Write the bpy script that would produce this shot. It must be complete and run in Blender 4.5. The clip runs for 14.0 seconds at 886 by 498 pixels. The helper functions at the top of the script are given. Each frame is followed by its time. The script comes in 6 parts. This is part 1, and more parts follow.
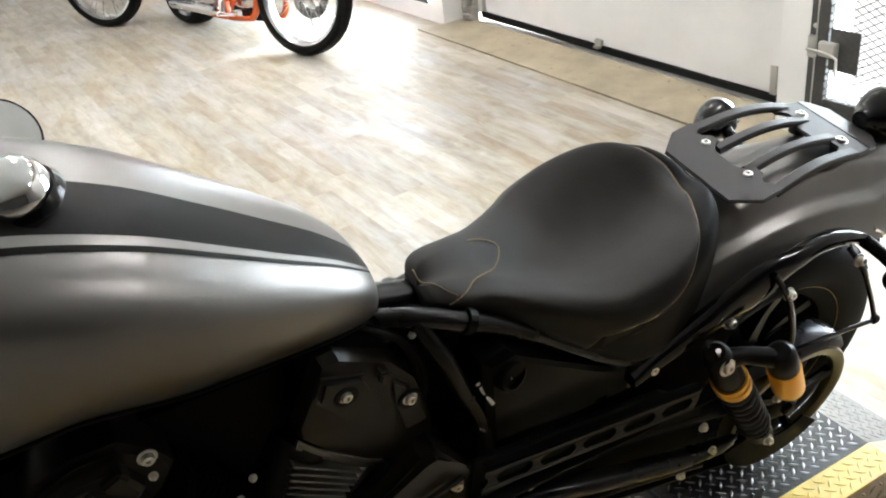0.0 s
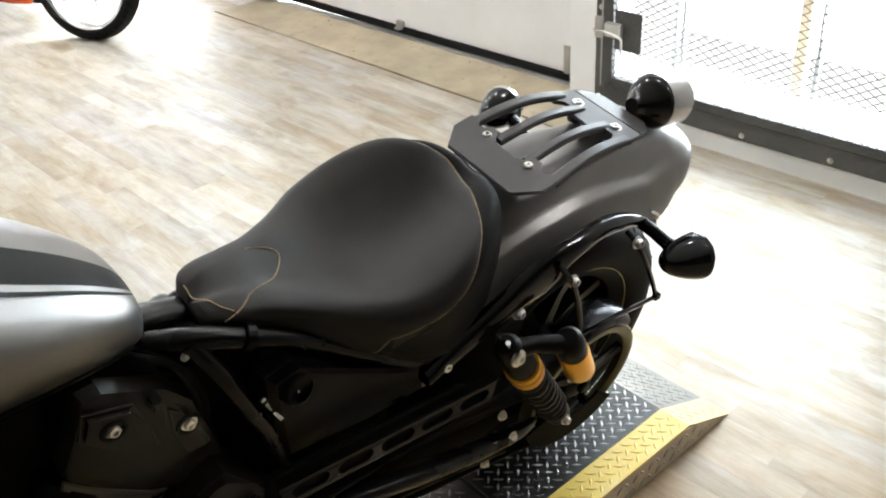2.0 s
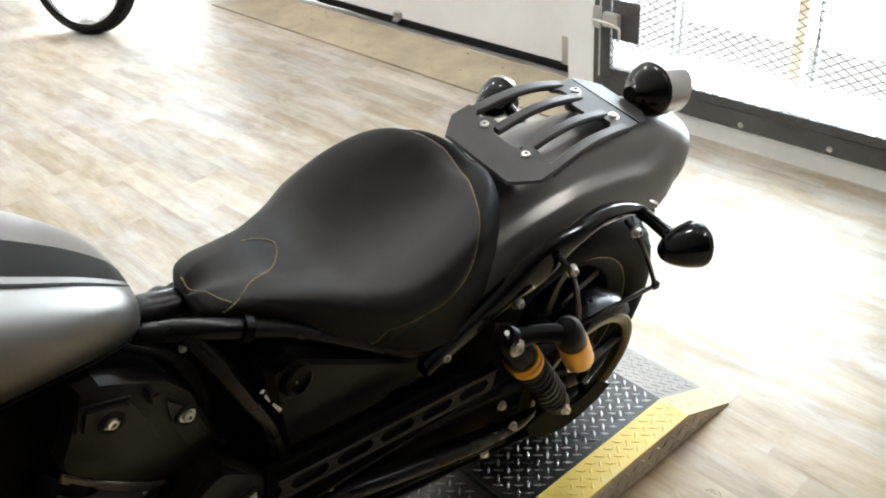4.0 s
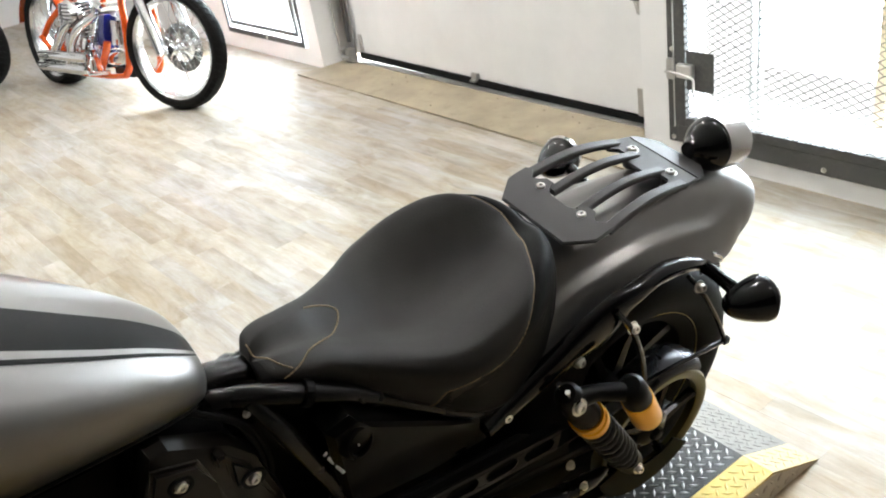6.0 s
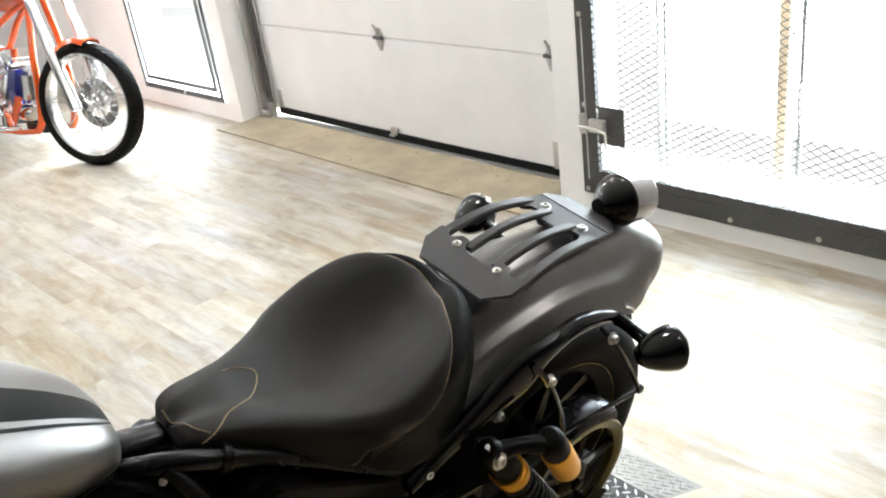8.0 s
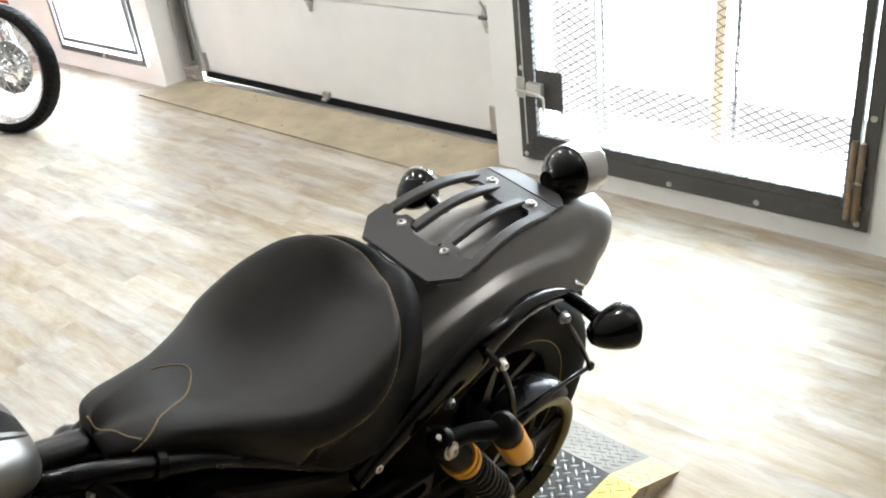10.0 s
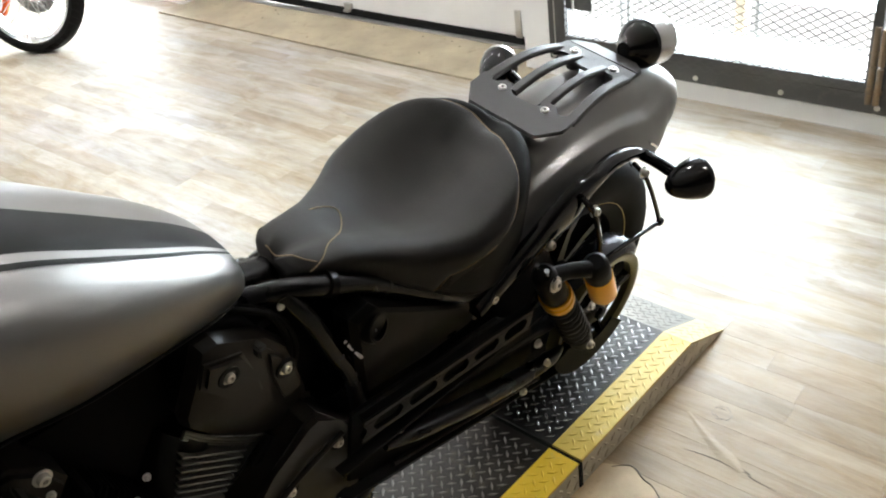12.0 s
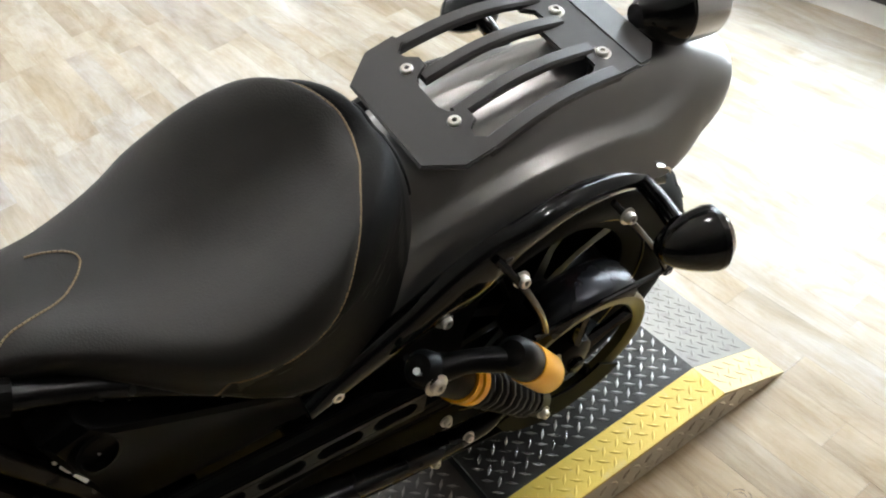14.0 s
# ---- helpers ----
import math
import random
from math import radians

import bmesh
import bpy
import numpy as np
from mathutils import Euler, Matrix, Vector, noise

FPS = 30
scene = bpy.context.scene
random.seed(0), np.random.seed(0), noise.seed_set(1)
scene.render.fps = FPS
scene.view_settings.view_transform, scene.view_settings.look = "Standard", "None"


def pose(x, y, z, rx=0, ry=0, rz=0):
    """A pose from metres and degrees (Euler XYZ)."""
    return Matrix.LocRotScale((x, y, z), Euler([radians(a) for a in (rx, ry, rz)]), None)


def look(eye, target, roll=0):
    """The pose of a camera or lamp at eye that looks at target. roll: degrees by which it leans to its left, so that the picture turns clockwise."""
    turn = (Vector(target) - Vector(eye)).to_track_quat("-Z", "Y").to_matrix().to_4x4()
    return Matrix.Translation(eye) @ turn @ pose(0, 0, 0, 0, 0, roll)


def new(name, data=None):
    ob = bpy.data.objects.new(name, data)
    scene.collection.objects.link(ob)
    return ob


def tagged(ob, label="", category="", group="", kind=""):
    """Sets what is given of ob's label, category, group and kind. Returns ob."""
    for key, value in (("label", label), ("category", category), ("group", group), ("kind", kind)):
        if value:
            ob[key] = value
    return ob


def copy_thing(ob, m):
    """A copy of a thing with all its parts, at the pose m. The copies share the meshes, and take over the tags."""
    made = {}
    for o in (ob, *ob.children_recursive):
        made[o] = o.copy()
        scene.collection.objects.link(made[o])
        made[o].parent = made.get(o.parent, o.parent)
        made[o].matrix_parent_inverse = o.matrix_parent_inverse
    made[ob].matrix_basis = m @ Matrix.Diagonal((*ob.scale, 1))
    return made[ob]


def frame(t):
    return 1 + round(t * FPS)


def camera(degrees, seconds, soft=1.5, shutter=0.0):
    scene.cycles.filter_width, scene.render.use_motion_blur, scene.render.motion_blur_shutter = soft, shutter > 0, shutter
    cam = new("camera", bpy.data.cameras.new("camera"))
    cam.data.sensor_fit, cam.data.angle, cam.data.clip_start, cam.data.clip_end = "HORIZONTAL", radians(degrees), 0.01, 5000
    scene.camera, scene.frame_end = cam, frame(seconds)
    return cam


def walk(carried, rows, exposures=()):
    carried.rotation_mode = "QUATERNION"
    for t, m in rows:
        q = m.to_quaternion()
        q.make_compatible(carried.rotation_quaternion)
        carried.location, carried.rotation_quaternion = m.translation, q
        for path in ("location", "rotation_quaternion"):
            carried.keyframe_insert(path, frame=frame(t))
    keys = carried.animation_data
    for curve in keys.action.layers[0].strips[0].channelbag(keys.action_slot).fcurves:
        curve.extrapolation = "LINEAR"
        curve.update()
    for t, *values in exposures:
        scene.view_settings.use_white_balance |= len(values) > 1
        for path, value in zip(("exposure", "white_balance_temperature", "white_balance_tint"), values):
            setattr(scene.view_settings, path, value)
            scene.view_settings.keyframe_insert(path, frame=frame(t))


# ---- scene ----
cam = camera(53.00, 14.0, soft=2.0)
# seconds, eye x y z, yaw to the left, pitch up, roll
PATH = [
    (0, 0.0912, -0.1483, 1.5515, 60.82, -29.45, -7.54),
    (0.5, 0.1085, -0.0898, 1.5502, 54.51, -28.72, -5.45),
    (1, 0.1033, -0.0707, 1.5487, 51.40, -31.10, -6.35),
    (1.5, 0.0947, -0.0643, 1.5586, 48.37, -31.48, -4.34),
    (2, 0.0835, -0.0647, 1.5541, 47.97, -32.01, -4.29),
    (2.5, 0.0828, -0.0677, 1.5521, 48.08, -32.50, -4.48),
    (4.8, 0.0897, -0.0600, 1.5473, 48.17, -32.38, -5.00),
    (5, 0.0941, -0.0720, 1.5493, 50.47, -32.09, -5.41),
    (5.5, 0.1135, -0.0535, 1.5632, 54.50, -29.21, -8.02),
    (6, 0.1361, -0.0339, 1.5684, 54.38, -28.26, -9.63),
    (6.5, 0.1547, -0.0396, 1.5741, 52.42, -28.25, -8.45),
    (7, 0.1675, -0.0536, 1.5807, 51.00, -27.49, -7.45),
    (7.5, 0.1618, -0.0391, 1.5868, 48.81, -26.70, -7.64),
    (7.7, 0.1597, -0.0377, 1.5886, 48.77, -25.81, -7.82),
    (9.8, 0.0910, 0.0131, 1.5872, 44.21, -28.46, -7.47),
    (10, 0.0838, 0.0123, 1.5828, 43.98, -28.88, -7.07),
    (10.5, 0.0637, -0.0088, 1.5793, 43.57, -28.91, -3.22),
    (11, 0.0455, -0.0320, 1.5722, 45.98, -30.72, -3.36),
    (11.5, 0.0641, -0.1751, 1.6049, 45.03, -30.62, -6.67),
    (12, 0.0728, -0.2744, 1.5925, 43.97, -33.60, -8.61),
    (12.5, 0.0979, -0.2034, 1.5270, 43.58, -36.81, -8.26),
    (13, 0.1387, 0.0392, 1.4916, 50.92, -35.25, -3.98),
    (13.5, 0.1150, 0.1965, 1.4823, 54.65, -41.33, -5.40),
    (14, -0.0745, 0.4304, 1.4752, 59.21, -42.73, -9.71),
]
walk(cam, [(t, pose(x, y, z, 90 + pitch, 0, yaw) @ pose(0, 0, 0, 0, 0, roll)) for t, x, y, z, yaw, pitch, roll in PATH])

# ---- world and light ----
world = bpy.data.worlds.new("World")
scene.world = world
world.use_nodes = True
wt = world.node_tree
sky = wt.nodes.new("ShaderNodeTexSky")
sky.sky_type, sky.sun_disc, sky.sun_elevation, sky.sun_rotation = "NISHITA", False, radians(48), radians(150)
wt.links.new(sky.outputs[0], wt.nodes["Background"].inputs[0])
wt.nodes["Background"].inputs[1].default_value = 0.12

EXPOSURE = 0.0


def area_light(name, m, sx, sy, watts, colour):
    la = bpy.data.lights.new(name, "AREA")
    la.shape, la.size, la.size_y, la.energy, la.color = "RECTANGLE", sx, sy, watts, colour
    ob = new(name, la)
    ob.matrix_world = m
    return ob


sun = bpy.data.lights.new("sun", "SUN")
sun.energy, sun.angle, sun.color = 2.5, radians(0.6), (1.0, 0.95, 0.87)
new("sun", sun).matrix_world = look((0, 0, 0), (-0.2, 0.5, -0.75))
# daylight in the two glazed openings of the far wall
area_light("daylight_gate", look((-1.34, 3.45, 1.25), (-1.34, 0.0, 0.75)), 1.7, 2.3, 190, (0.79, 0.915, 1.0))
area_light("daylight_window", look((-5.4, 3.45, 1.25), (-5.4, 0.0, 0.75)), 1.5, 2.3, 330, (0.79, 0.915, 1.0))
scene.view_settings.exposure = EXPOSURE

# ---- materials ----


def nodes_of(name):
    m = bpy.data.materials.new(name)
    m.use_nodes = True
    t = m.node_tree
    return m, t, t.nodes["Principled BSDF"]


def ramp(t, fac, stops):
    r = t.nodes.new("ShaderNodeValToRGB")
    els = r.color_ramp.elements
    while len(els) < len(stops):
        els.new(0.5)
    for e, (p, c) in zip(els, stops):
        e.position, e.color = p, (*c, 1)
    t.links.new(fac, r.inputs[0])
    return r.outputs[0]


def noise_node(t, scale, detail=6, rough=0.6, vec=None, stretch=None, twist=0.0):
    n = t.nodes.new("ShaderNodeTexNoise")
    n.inputs["Scale"].default_value, n.inputs["Detail"].default_value, n.inputs["Roughness"].default_value = scale, detail, rough
    n.inputs["Distortion"].default_value = twist
    co = vec
    if co is None:
        co = t.nodes.new("ShaderNodeTexCoord").outputs["Object"]
    if stretch:
        mp = t.nodes.new("ShaderNodeMapping")
        mp.inputs["Scale"].default_value = stretch
        t.links.new(co, mp.inputs[0])
        co = mp.outputs[0]
    t.links.new(co, n.inputs["Vector"])
    return n.outputs["Fac"]


def surface(name, base, rough=0.5, metal=0.0, spread=0.15, grain=60, bump=0.05, coat=0.0, wear=None, rough_spread=0.12, spec=0.5, big=3.0):
    """Painted, moulded or cast surface: colour and roughness vary at a large and a small scale."""
    m, t, b = nodes_of(name)
    lo, hi = [c * (1 - spread) for c in base], [min(1, c * (1 + spread)) for c in base]
    large, small = noise_node(t, big, 5), noise_node(t, grain, 4)
    col = ramp(t, large, [(0.3, lo), (0.7, hi)])
    if wear:
        spots = ramp(t, noise_node(t, big * 3.3, 8, 0.75), [(0.56, (0, 0, 0)), (0.68, (1, 1, 1))])
        mx = t.nodes.new("ShaderNodeMix")
        mx.data_type = "RGBA"
        t.links.new(spots, mx.inputs[0])
        t.links.new(col, mx.inputs[6])
        mx.inputs[7].default_value = (*wear, 1)
        col = mx.outputs[2]
    t.links.new(col, b.inputs["Base Color"])
    r = t.nodes.new("ShaderNodeMapRange")
    r.inputs[3].default_value, r.inputs[4].default_value = max(0.02, rough - rough_spread), min(1, rough + rough_spread)
    t.links.new(large, r.inputs[0])
    t.links.new(r.outputs[0], b.inputs["Roughness"])
    b.inputs["Metallic"].default_value = metal
    b.inputs["Coat Weight"].default_value = coat
    b.inputs["Coat Roughness"].default_value = 0.12
    b.inputs["Specular IOR Level"].default_value = spec
    if bump:
        bp = t.nodes.new("ShaderNodeBump")
        bp.inputs["Strength"].default_value, bp.inputs["Distance"].default_value = bump, 0.002
        t.links.new(small, bp.inputs["Height"])
        t.links.new(bp.outputs[0], b.inputs["Normal"])
    return m


def leather(name, base, spec=0.32):
    m, t, b = nodes_of(name)
    vor = t.nodes.new("ShaderNodeTexVoronoi")
    vor.inputs["Scale"].default_value = 420
    t.links.new(t.nodes.new("ShaderNodeTexCoord").outputs["Object"], vor.inputs["Vector"])
    large = noise_node(t, 9, 5)
    col = ramp(t, large, [(0.3, [c * 0.8 for c in base]), (0.7, [c * 1.25 for c in base])])
    t.links.new(col, b.inputs["Base Color"])
    r = t.nodes.new("ShaderNodeMapRange")
    r.inputs[3].default_value, r.inputs[4].default_value = 0.56, 0.68
    b.inputs["Specular IOR Level"].default_value = spec
    t.links.new(large, r.inputs[0])
    t.links.new(r.outputs[0], b.inputs["Roughness"])
    bp = t.nodes.new("ShaderNodeBump")
    bp.inputs["Strength"].default_value, bp.inputs["Distance"].default_value = 0.22, 0.001
    t.links.new(vor.outputs["Distance"], bp.inputs["Height"])
    t.links.new(bp.outputs[0], b.inputs["Normal"])
    return m


def plank_wood(name):
    """Pale oak-look vinyl strips, streaked along their length, each strip with its own tone."""
    m, t, b = nodes_of(name)
    info = t.nodes.new("ShaderNodeObjectInfo")
    geo = t.nodes.new("ShaderNodeNewGeometry")
    rnd = t.nodes.new("ShaderNodeMath")
    rnd.operation = "ADD"
    t.links.new(info.outputs["Random"], rnd.inputs[0])
    t.links.new(geo.outputs["Random Per Island"], rnd.inputs[1])
    fr = t.nodes.new("ShaderNodeMath")
    fr.operation = "FRACT"
    t.links.new(rnd.outputs[0], fr.inputs[0])
    pos = geo.outputs["Position"]
    shift = t.nodes.new("ShaderNodeVectorMath")
    shift.operation = "MULTIPLY_ADD"
    cmb = t.nodes.new("ShaderNodeCombineXYZ")
    t.links.new(fr.outputs[0], cmb.inputs[0])
    t.links.new(fr.outputs[0], cmb.inputs[2])
    t.links.new(cmb.outputs[0], shift.inputs[0])
    shift.inputs[1].default_value = (7, 7, 7)
    t.links.new(pos, shift.inputs[2])
    grain = noise_node(t, 2.6, 8, 0.6, shift.outputs[0], (1.0, 6, 6))
    fine = noise_node(t, 20, 6, 0.6, shift.outputs[0], (0.6, 12, 12))
    tone = ramp(t, fr.outputs[0], [(0.00, (0.335, 0.297, 0.246)), (0.30, (0.412, 0.386, 0.346)), (0.55, (0.372, 0.361, 0.355)), (0.80, (0.374, 0.352, 0.323)), (1.00, (0.454, 0.439, 0.421))])
    streak = ramp(t, grain, [(0.3, (0.71, 0.69, 0.64)), (0.5, (0.95, 0.945, 0.935)), (0.72, (1.1, 1.1, 1.1))])
    mul = t.nodes.new("ShaderNodeMix")
    mul.data_type, mul.blend_type = "RGBA", "MULTIPLY"
    mul.inputs[0].default_value = 1
    t.links.new(tone, mul.inputs[6])
    t.links.new(streak, mul.inputs[7])
    lite = ramp(t, fine, [(0.3, (0.86, 0.85, 0.83)), (0.7, (1.05, 1.05, 1.05))])
    mul2 = t.nodes.new("ShaderNodeMix")
    mul2.data_type, mul2.blend_type = "RGBA", "MULTIPLY"
    mul2.inputs[0].default_value = 1
    t.links.new(mul.outputs[2], mul2.inputs[6])
    t.links.new(lite, mul2.inputs[7])
    # traffic dirt and scuffs over several strips
    dirt = ramp(t, noise_node(t, 1.1, 8, 0.7, pos), [(0.38, (1.03, 1.04, 1.08)), (0.53, (0.98, 0.95, 0.89)), (0.68, (0.86, 0.79, 0.65))])
    mul3 = t.nodes.new("ShaderNodeMix")
    mul3.data_type, mul3.blend_type = "RGBA", "MULTIPLY"
    mul3.inputs[0].default_value = 1
    t.links.new(mul2.outputs[2], mul3.inputs[6])
    t.links.new(dirt, mul3.inputs[7])
    # brown grime at the lift's foot, spread wider to warm the near floor
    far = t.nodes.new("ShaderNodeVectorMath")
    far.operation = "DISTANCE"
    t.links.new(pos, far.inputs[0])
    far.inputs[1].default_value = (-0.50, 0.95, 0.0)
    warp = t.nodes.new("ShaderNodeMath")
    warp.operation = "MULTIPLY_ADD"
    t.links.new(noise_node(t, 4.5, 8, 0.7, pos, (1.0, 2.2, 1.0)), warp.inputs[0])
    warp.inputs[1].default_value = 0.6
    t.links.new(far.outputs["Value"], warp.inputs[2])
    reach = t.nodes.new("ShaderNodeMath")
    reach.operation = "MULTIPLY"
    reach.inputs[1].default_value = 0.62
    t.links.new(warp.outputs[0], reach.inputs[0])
    grime_tint = ramp(t, reach.outputs[0], [(0.32, (0.93, 0.74, 0.50)), (0.52, (0.99, 0.86, 0.68)), (0.70, (1.02, 0.96, 0.88)), (0.95, (1, 1, 1))])
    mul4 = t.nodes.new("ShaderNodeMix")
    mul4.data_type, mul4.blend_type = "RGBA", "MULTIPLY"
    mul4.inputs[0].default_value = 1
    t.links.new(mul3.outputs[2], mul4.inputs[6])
    t.links.new(grime_tint, mul4.inputs[7])
    # brown scuffs dragged along the strips
    scuff = ramp(t, noise_node(t, 3.2, 9, 0.72, pos, (1.0, 3.2, 1.0), 0.9), [(0.36, (1.08, 1.09, 1.12)), (0.52, (0.96, 0.93, 0.87)), (0.68, (0.76, 0.67, 0.51))])
    mul5 = t.nodes.new("ShaderNodeMix")
    mul5.data_type, mul5.blend_type = "RGBA", "MULTIPLY"
    mul5.inputs[0].default_value = 1
    t.links.new(mul4.outputs[2], mul5.inputs[6])
    t.links.new(scuff, mul5.inputs[7])
    t.links.new(mul5.outputs[2], b.inputs["Base Color"])
    rr = t.nodes.new("ShaderNodeMapRange")
    rr.inputs[3].default_value, rr.inputs[4].default_value = 0.30, 0.52
    b.inputs["Specular IOR Level"].default_value = 0.42
    t.links.new(noise_node(t, 2.2, 7, 0.7, pos), rr.inputs[0])
    t.links.new(rr.outputs[0], b.inputs["Roughness"])
    bp = t.nodes.new("ShaderNodeBump")
    bp.inputs["Strength"].default_value, bp.inputs["Distance"].default_value = 0.12, 0.002
    t.links.new(grain, bp.inputs["Height"])
    t.links.new(bp.outputs[0], b.inputs["Normal"])
    return m


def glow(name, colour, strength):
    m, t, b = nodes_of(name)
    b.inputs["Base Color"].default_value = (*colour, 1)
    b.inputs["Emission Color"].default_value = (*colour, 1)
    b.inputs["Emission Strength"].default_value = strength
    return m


def clear_glass(name):
    m, t, b = nodes_of(name)
    b.inputs["Base Color"].default_value = (0.97, 0.98, 0.98, 1)
    b.inputs["Transmission Weight"].default_value = 1.0
    b.inputs["Roughness"].default_value, b.inputs["IOR"].default_value = 0.01, 1.02
    return m


GREY_PAINT = surface("satin grey metallic paint", (0.196, 0.187, 0.180), 0.31, 0.78, 0.06, 500, 0.03, rough_spread=0.04)
BLACK_BAND = surface("satin black paint", (0.005, 0.0048, 0.0046), 0.40, 0.0, 0.1, 400, 0.02, spec=0.09)
PIN_GREY = surface("silver pinstripe", (0.20, 0.192, 0.185), 0.36, 0.95, 0.05, 400, 0.0)
GLOSS_BLACK = surface("gloss black enamel", (0.0025, 0.0025, 0.0025), 0.12, 0.0, 0.3, 40, 0.005, coat=0.1, rough_spread=0.05, spec=0.3)
COVER_BLACK = surface("black moulded cover", (0.0022, 0.0021, 0.002), 0.30, 0.0, 0.3, 90, 0.02, spec=0.07)
SATIN_BLACK = surface("satin black coating", (0.0034, 0.0031, 0.0028), 0.34, 0.0, 0.25, 150, 0.05, spec=0.10)
FRAME_BLACK = surface("black frame enamel", (0.0055, 0.0052, 0.0050), 0.27, 0.0, 0.25, 150, 0.03, spec=0.24)
ENGINE_BLACK = surface("textured black engine coat", (0.0112, 0.0092, 0.0070), 0.36, 0.0, 0.25, 300, 0.1, spec=0.24)
RACK_BLACK = surface("matt black powder coat", (0.034, 0.031, 0.030), 0.46, 0.0, 0.12, 600, 0.12, spec=0.35)
LEATHER = leather("black seat leather", (0.0125, 0.0100, 0.0082))
LEATHER_SKIRT = leather("black grained seat vinyl", (0.0030, 0.0027, 0.0025), 0.14)
THREAD = surface("tan thread", (0.28, 0.195, 0.11), 0.8, 0, 0.15, 300, 0.1)
CHROME = surface("chrome", (0.78, 0.78, 0.78), 0.09, 1.0, 0.05, 20, 0.0, rough_spread=0.05)
ZINC = surface("zinc bolt", (0.62, 0.60, 0.56), 0.3, 1.0, 0.12, 200, 0.1)
SILVER_LENS = surface("frosted silver lamp ring", (0.52, 0.51, 0.50), 0.26, 0.95, 0.06, 200, 0.02)
GOLD = surface("amber anodised alloy", (0.90, 0.42, 0.020), 0.30, 0.55, 0.08, 200, 0.03, spec=0.3)
RUBBER = surface("tyre rubber", (0.007, 0.0066, 0.006), 0.7, 0, 0.2, 200, 0.15, spec=0.1)
SPRING_BLACK = surface("spring black", (0.011, 0.011, 0.012), 0.4, 0, 0.15, 200, 0.05)
CAST_ALLOY = surface("cast alloy", (0.36, 0.36, 0.38), 0.4, 0.9, 0.12, 120, 0.1)
RED_LENS = surface("dark red lamp lens", (0.18, 0.01, 0.01), 0.15, 0, 0.1, 80, 0.02, coat=0.5)
AMBER_LENS = surface("smoked lamp lens", (0.06, 0.03, 0.012), 0.15, 0, 0.1, 80, 0.02, coat=0.5)
PULLEY_OLIVE = surface("olive tinted pulley edge", (0.080, 0.068, 0.021), 0.34, 0.5, 0.25, 120, 0.05)
GUARD_GREY = surface("dark polished guard", (0.045, 0.045, 0.05), 0.28, 0.85, 0.15, 120, 0.03)
# near-black: the shade of hidden inner parts is put into the colour
SHADE_BLACK = surface("matt black with shade in it", (0.0022, 0.0021, 0.002), 0.6, 0.0, 0.3, 120, 0.05, spec=0.06)
RIM_GOLD = surface("gold rim stripe", (0.34, 0.24, 0.05), 0.35, 0.4, 0.1, 120, 0.03)
STICKER = surface("printed metal foil sticker", (0.22, 0.215, 0.20), 0.45, 0.2, 0.35, 180, 0.05, wear=(0.12, 0.11, 0.1))
DECK_BLACK = surface("worn black deck paint", (0.028, 0.0265, 0.024), 0.42, 0.1, 0.35, 120, 0.2, wear=(0.055, 0.052, 0.048), big=4, spec=0.35)
DECK_LUG = surface("rubbed black chequer lugs", (0.42, 0.41, 0.40), 0.28, 0.8, 0.3, 120, 0.1)
DECK_LUG_DULL = surface("dusty chequer lugs", (0.17, 0.155, 0.14), 0.38, 0.5, 0.4, 90, 0.1, wear=(0.06, 0.05, 0.045), big=8)
DECK_YELLOW = surface("worn yellow deck paint", (0.78, 0.515, 0.038), 0.36, 0.0, 0.12, 120, 0.15, wear=(0.66, 0.50, 0.15), big=5)
# one bare steel in two colours, evening out shaded skirts and lit slope
DECK_STEEL_LIGHT = surface("bare scuffed steel plate, lightened", (0.50, 0.44, 0.35), 0.42, 0.35, 0.25, 100, 0.2, wear=(0.36, 0.31, 0.24), big=5)
RAMP_STEEL_DARK = surface("bare scuffed ramp steel, darkened", (0.165, 0.154, 0.138), 0.62, 0.6, 0.25, 100, 0.2, wear=(0.10, 0.092, 0.08), big=5)
BRIGHT_PLATE = surface("bright alloy chequer plate", (0.60, 0.57, 0.52), 0.40, 0.6, 0.12, 100, 0.1)
DECK_BROWN = surface("dusty worn deck paint", (0.017, 0.0135, 0.0095), 0.48, 0.05, 0.5, 120, 0.25, wear=(0.075, 0.060, 0.042), big=6, spec=0.28)
RAMP_YELLOW = surface("faded yellow ramp paint", (0.66, 0.47, 0.085), 0.45, 0.0, 0.12, 120, 0.15, wear=(0.64, 0.49, 0.19), big=5)
FADED_YELLOW = surface("cream worn ramp paint", (0.50, 0.40, 0.22), 0.72, 0.0, 0.15, 120, 0.15, wear=(0.47, 0.385, 0.25), big=6, spec=0.3)
MESH_STEEL = surface("dull galvanised mesh", (0.10, 0.098, 0.095), 0.5, 0.4, 0.2, 80, 0.05)
FIN_BLACK = surface("rubbed black fin edge", (0.17, 0.162, 0.14), 0.35, 0.4, 0.3, 200, 0.1)
KNOT_BROWN = surface("brown knot mark", (0.16, 0.125, 0.085), 0.6, 0, 0.3, 90, 0.1)
TEAR_BROWN = surface("dark brown floor line", (0.085, 0.062, 0.04), 0.7, 0, 0.3, 90, 0.1)
WALL_WHITE = surface("white wall paint", (0.82, 0.817, 0.805), 0.55, 0, 0.04, 60, 0.05)
WALL_GREY = surface("dark grey of unseen walls", (0.12, 0.117, 0.112), 0.6, 0, 0.06, 60, 0.05)
DOOR_WHITE = surface("off white sectional door skin", (0.78, 0.778, 0.765), 0.42, 0, 0.05, 90, 0.06)
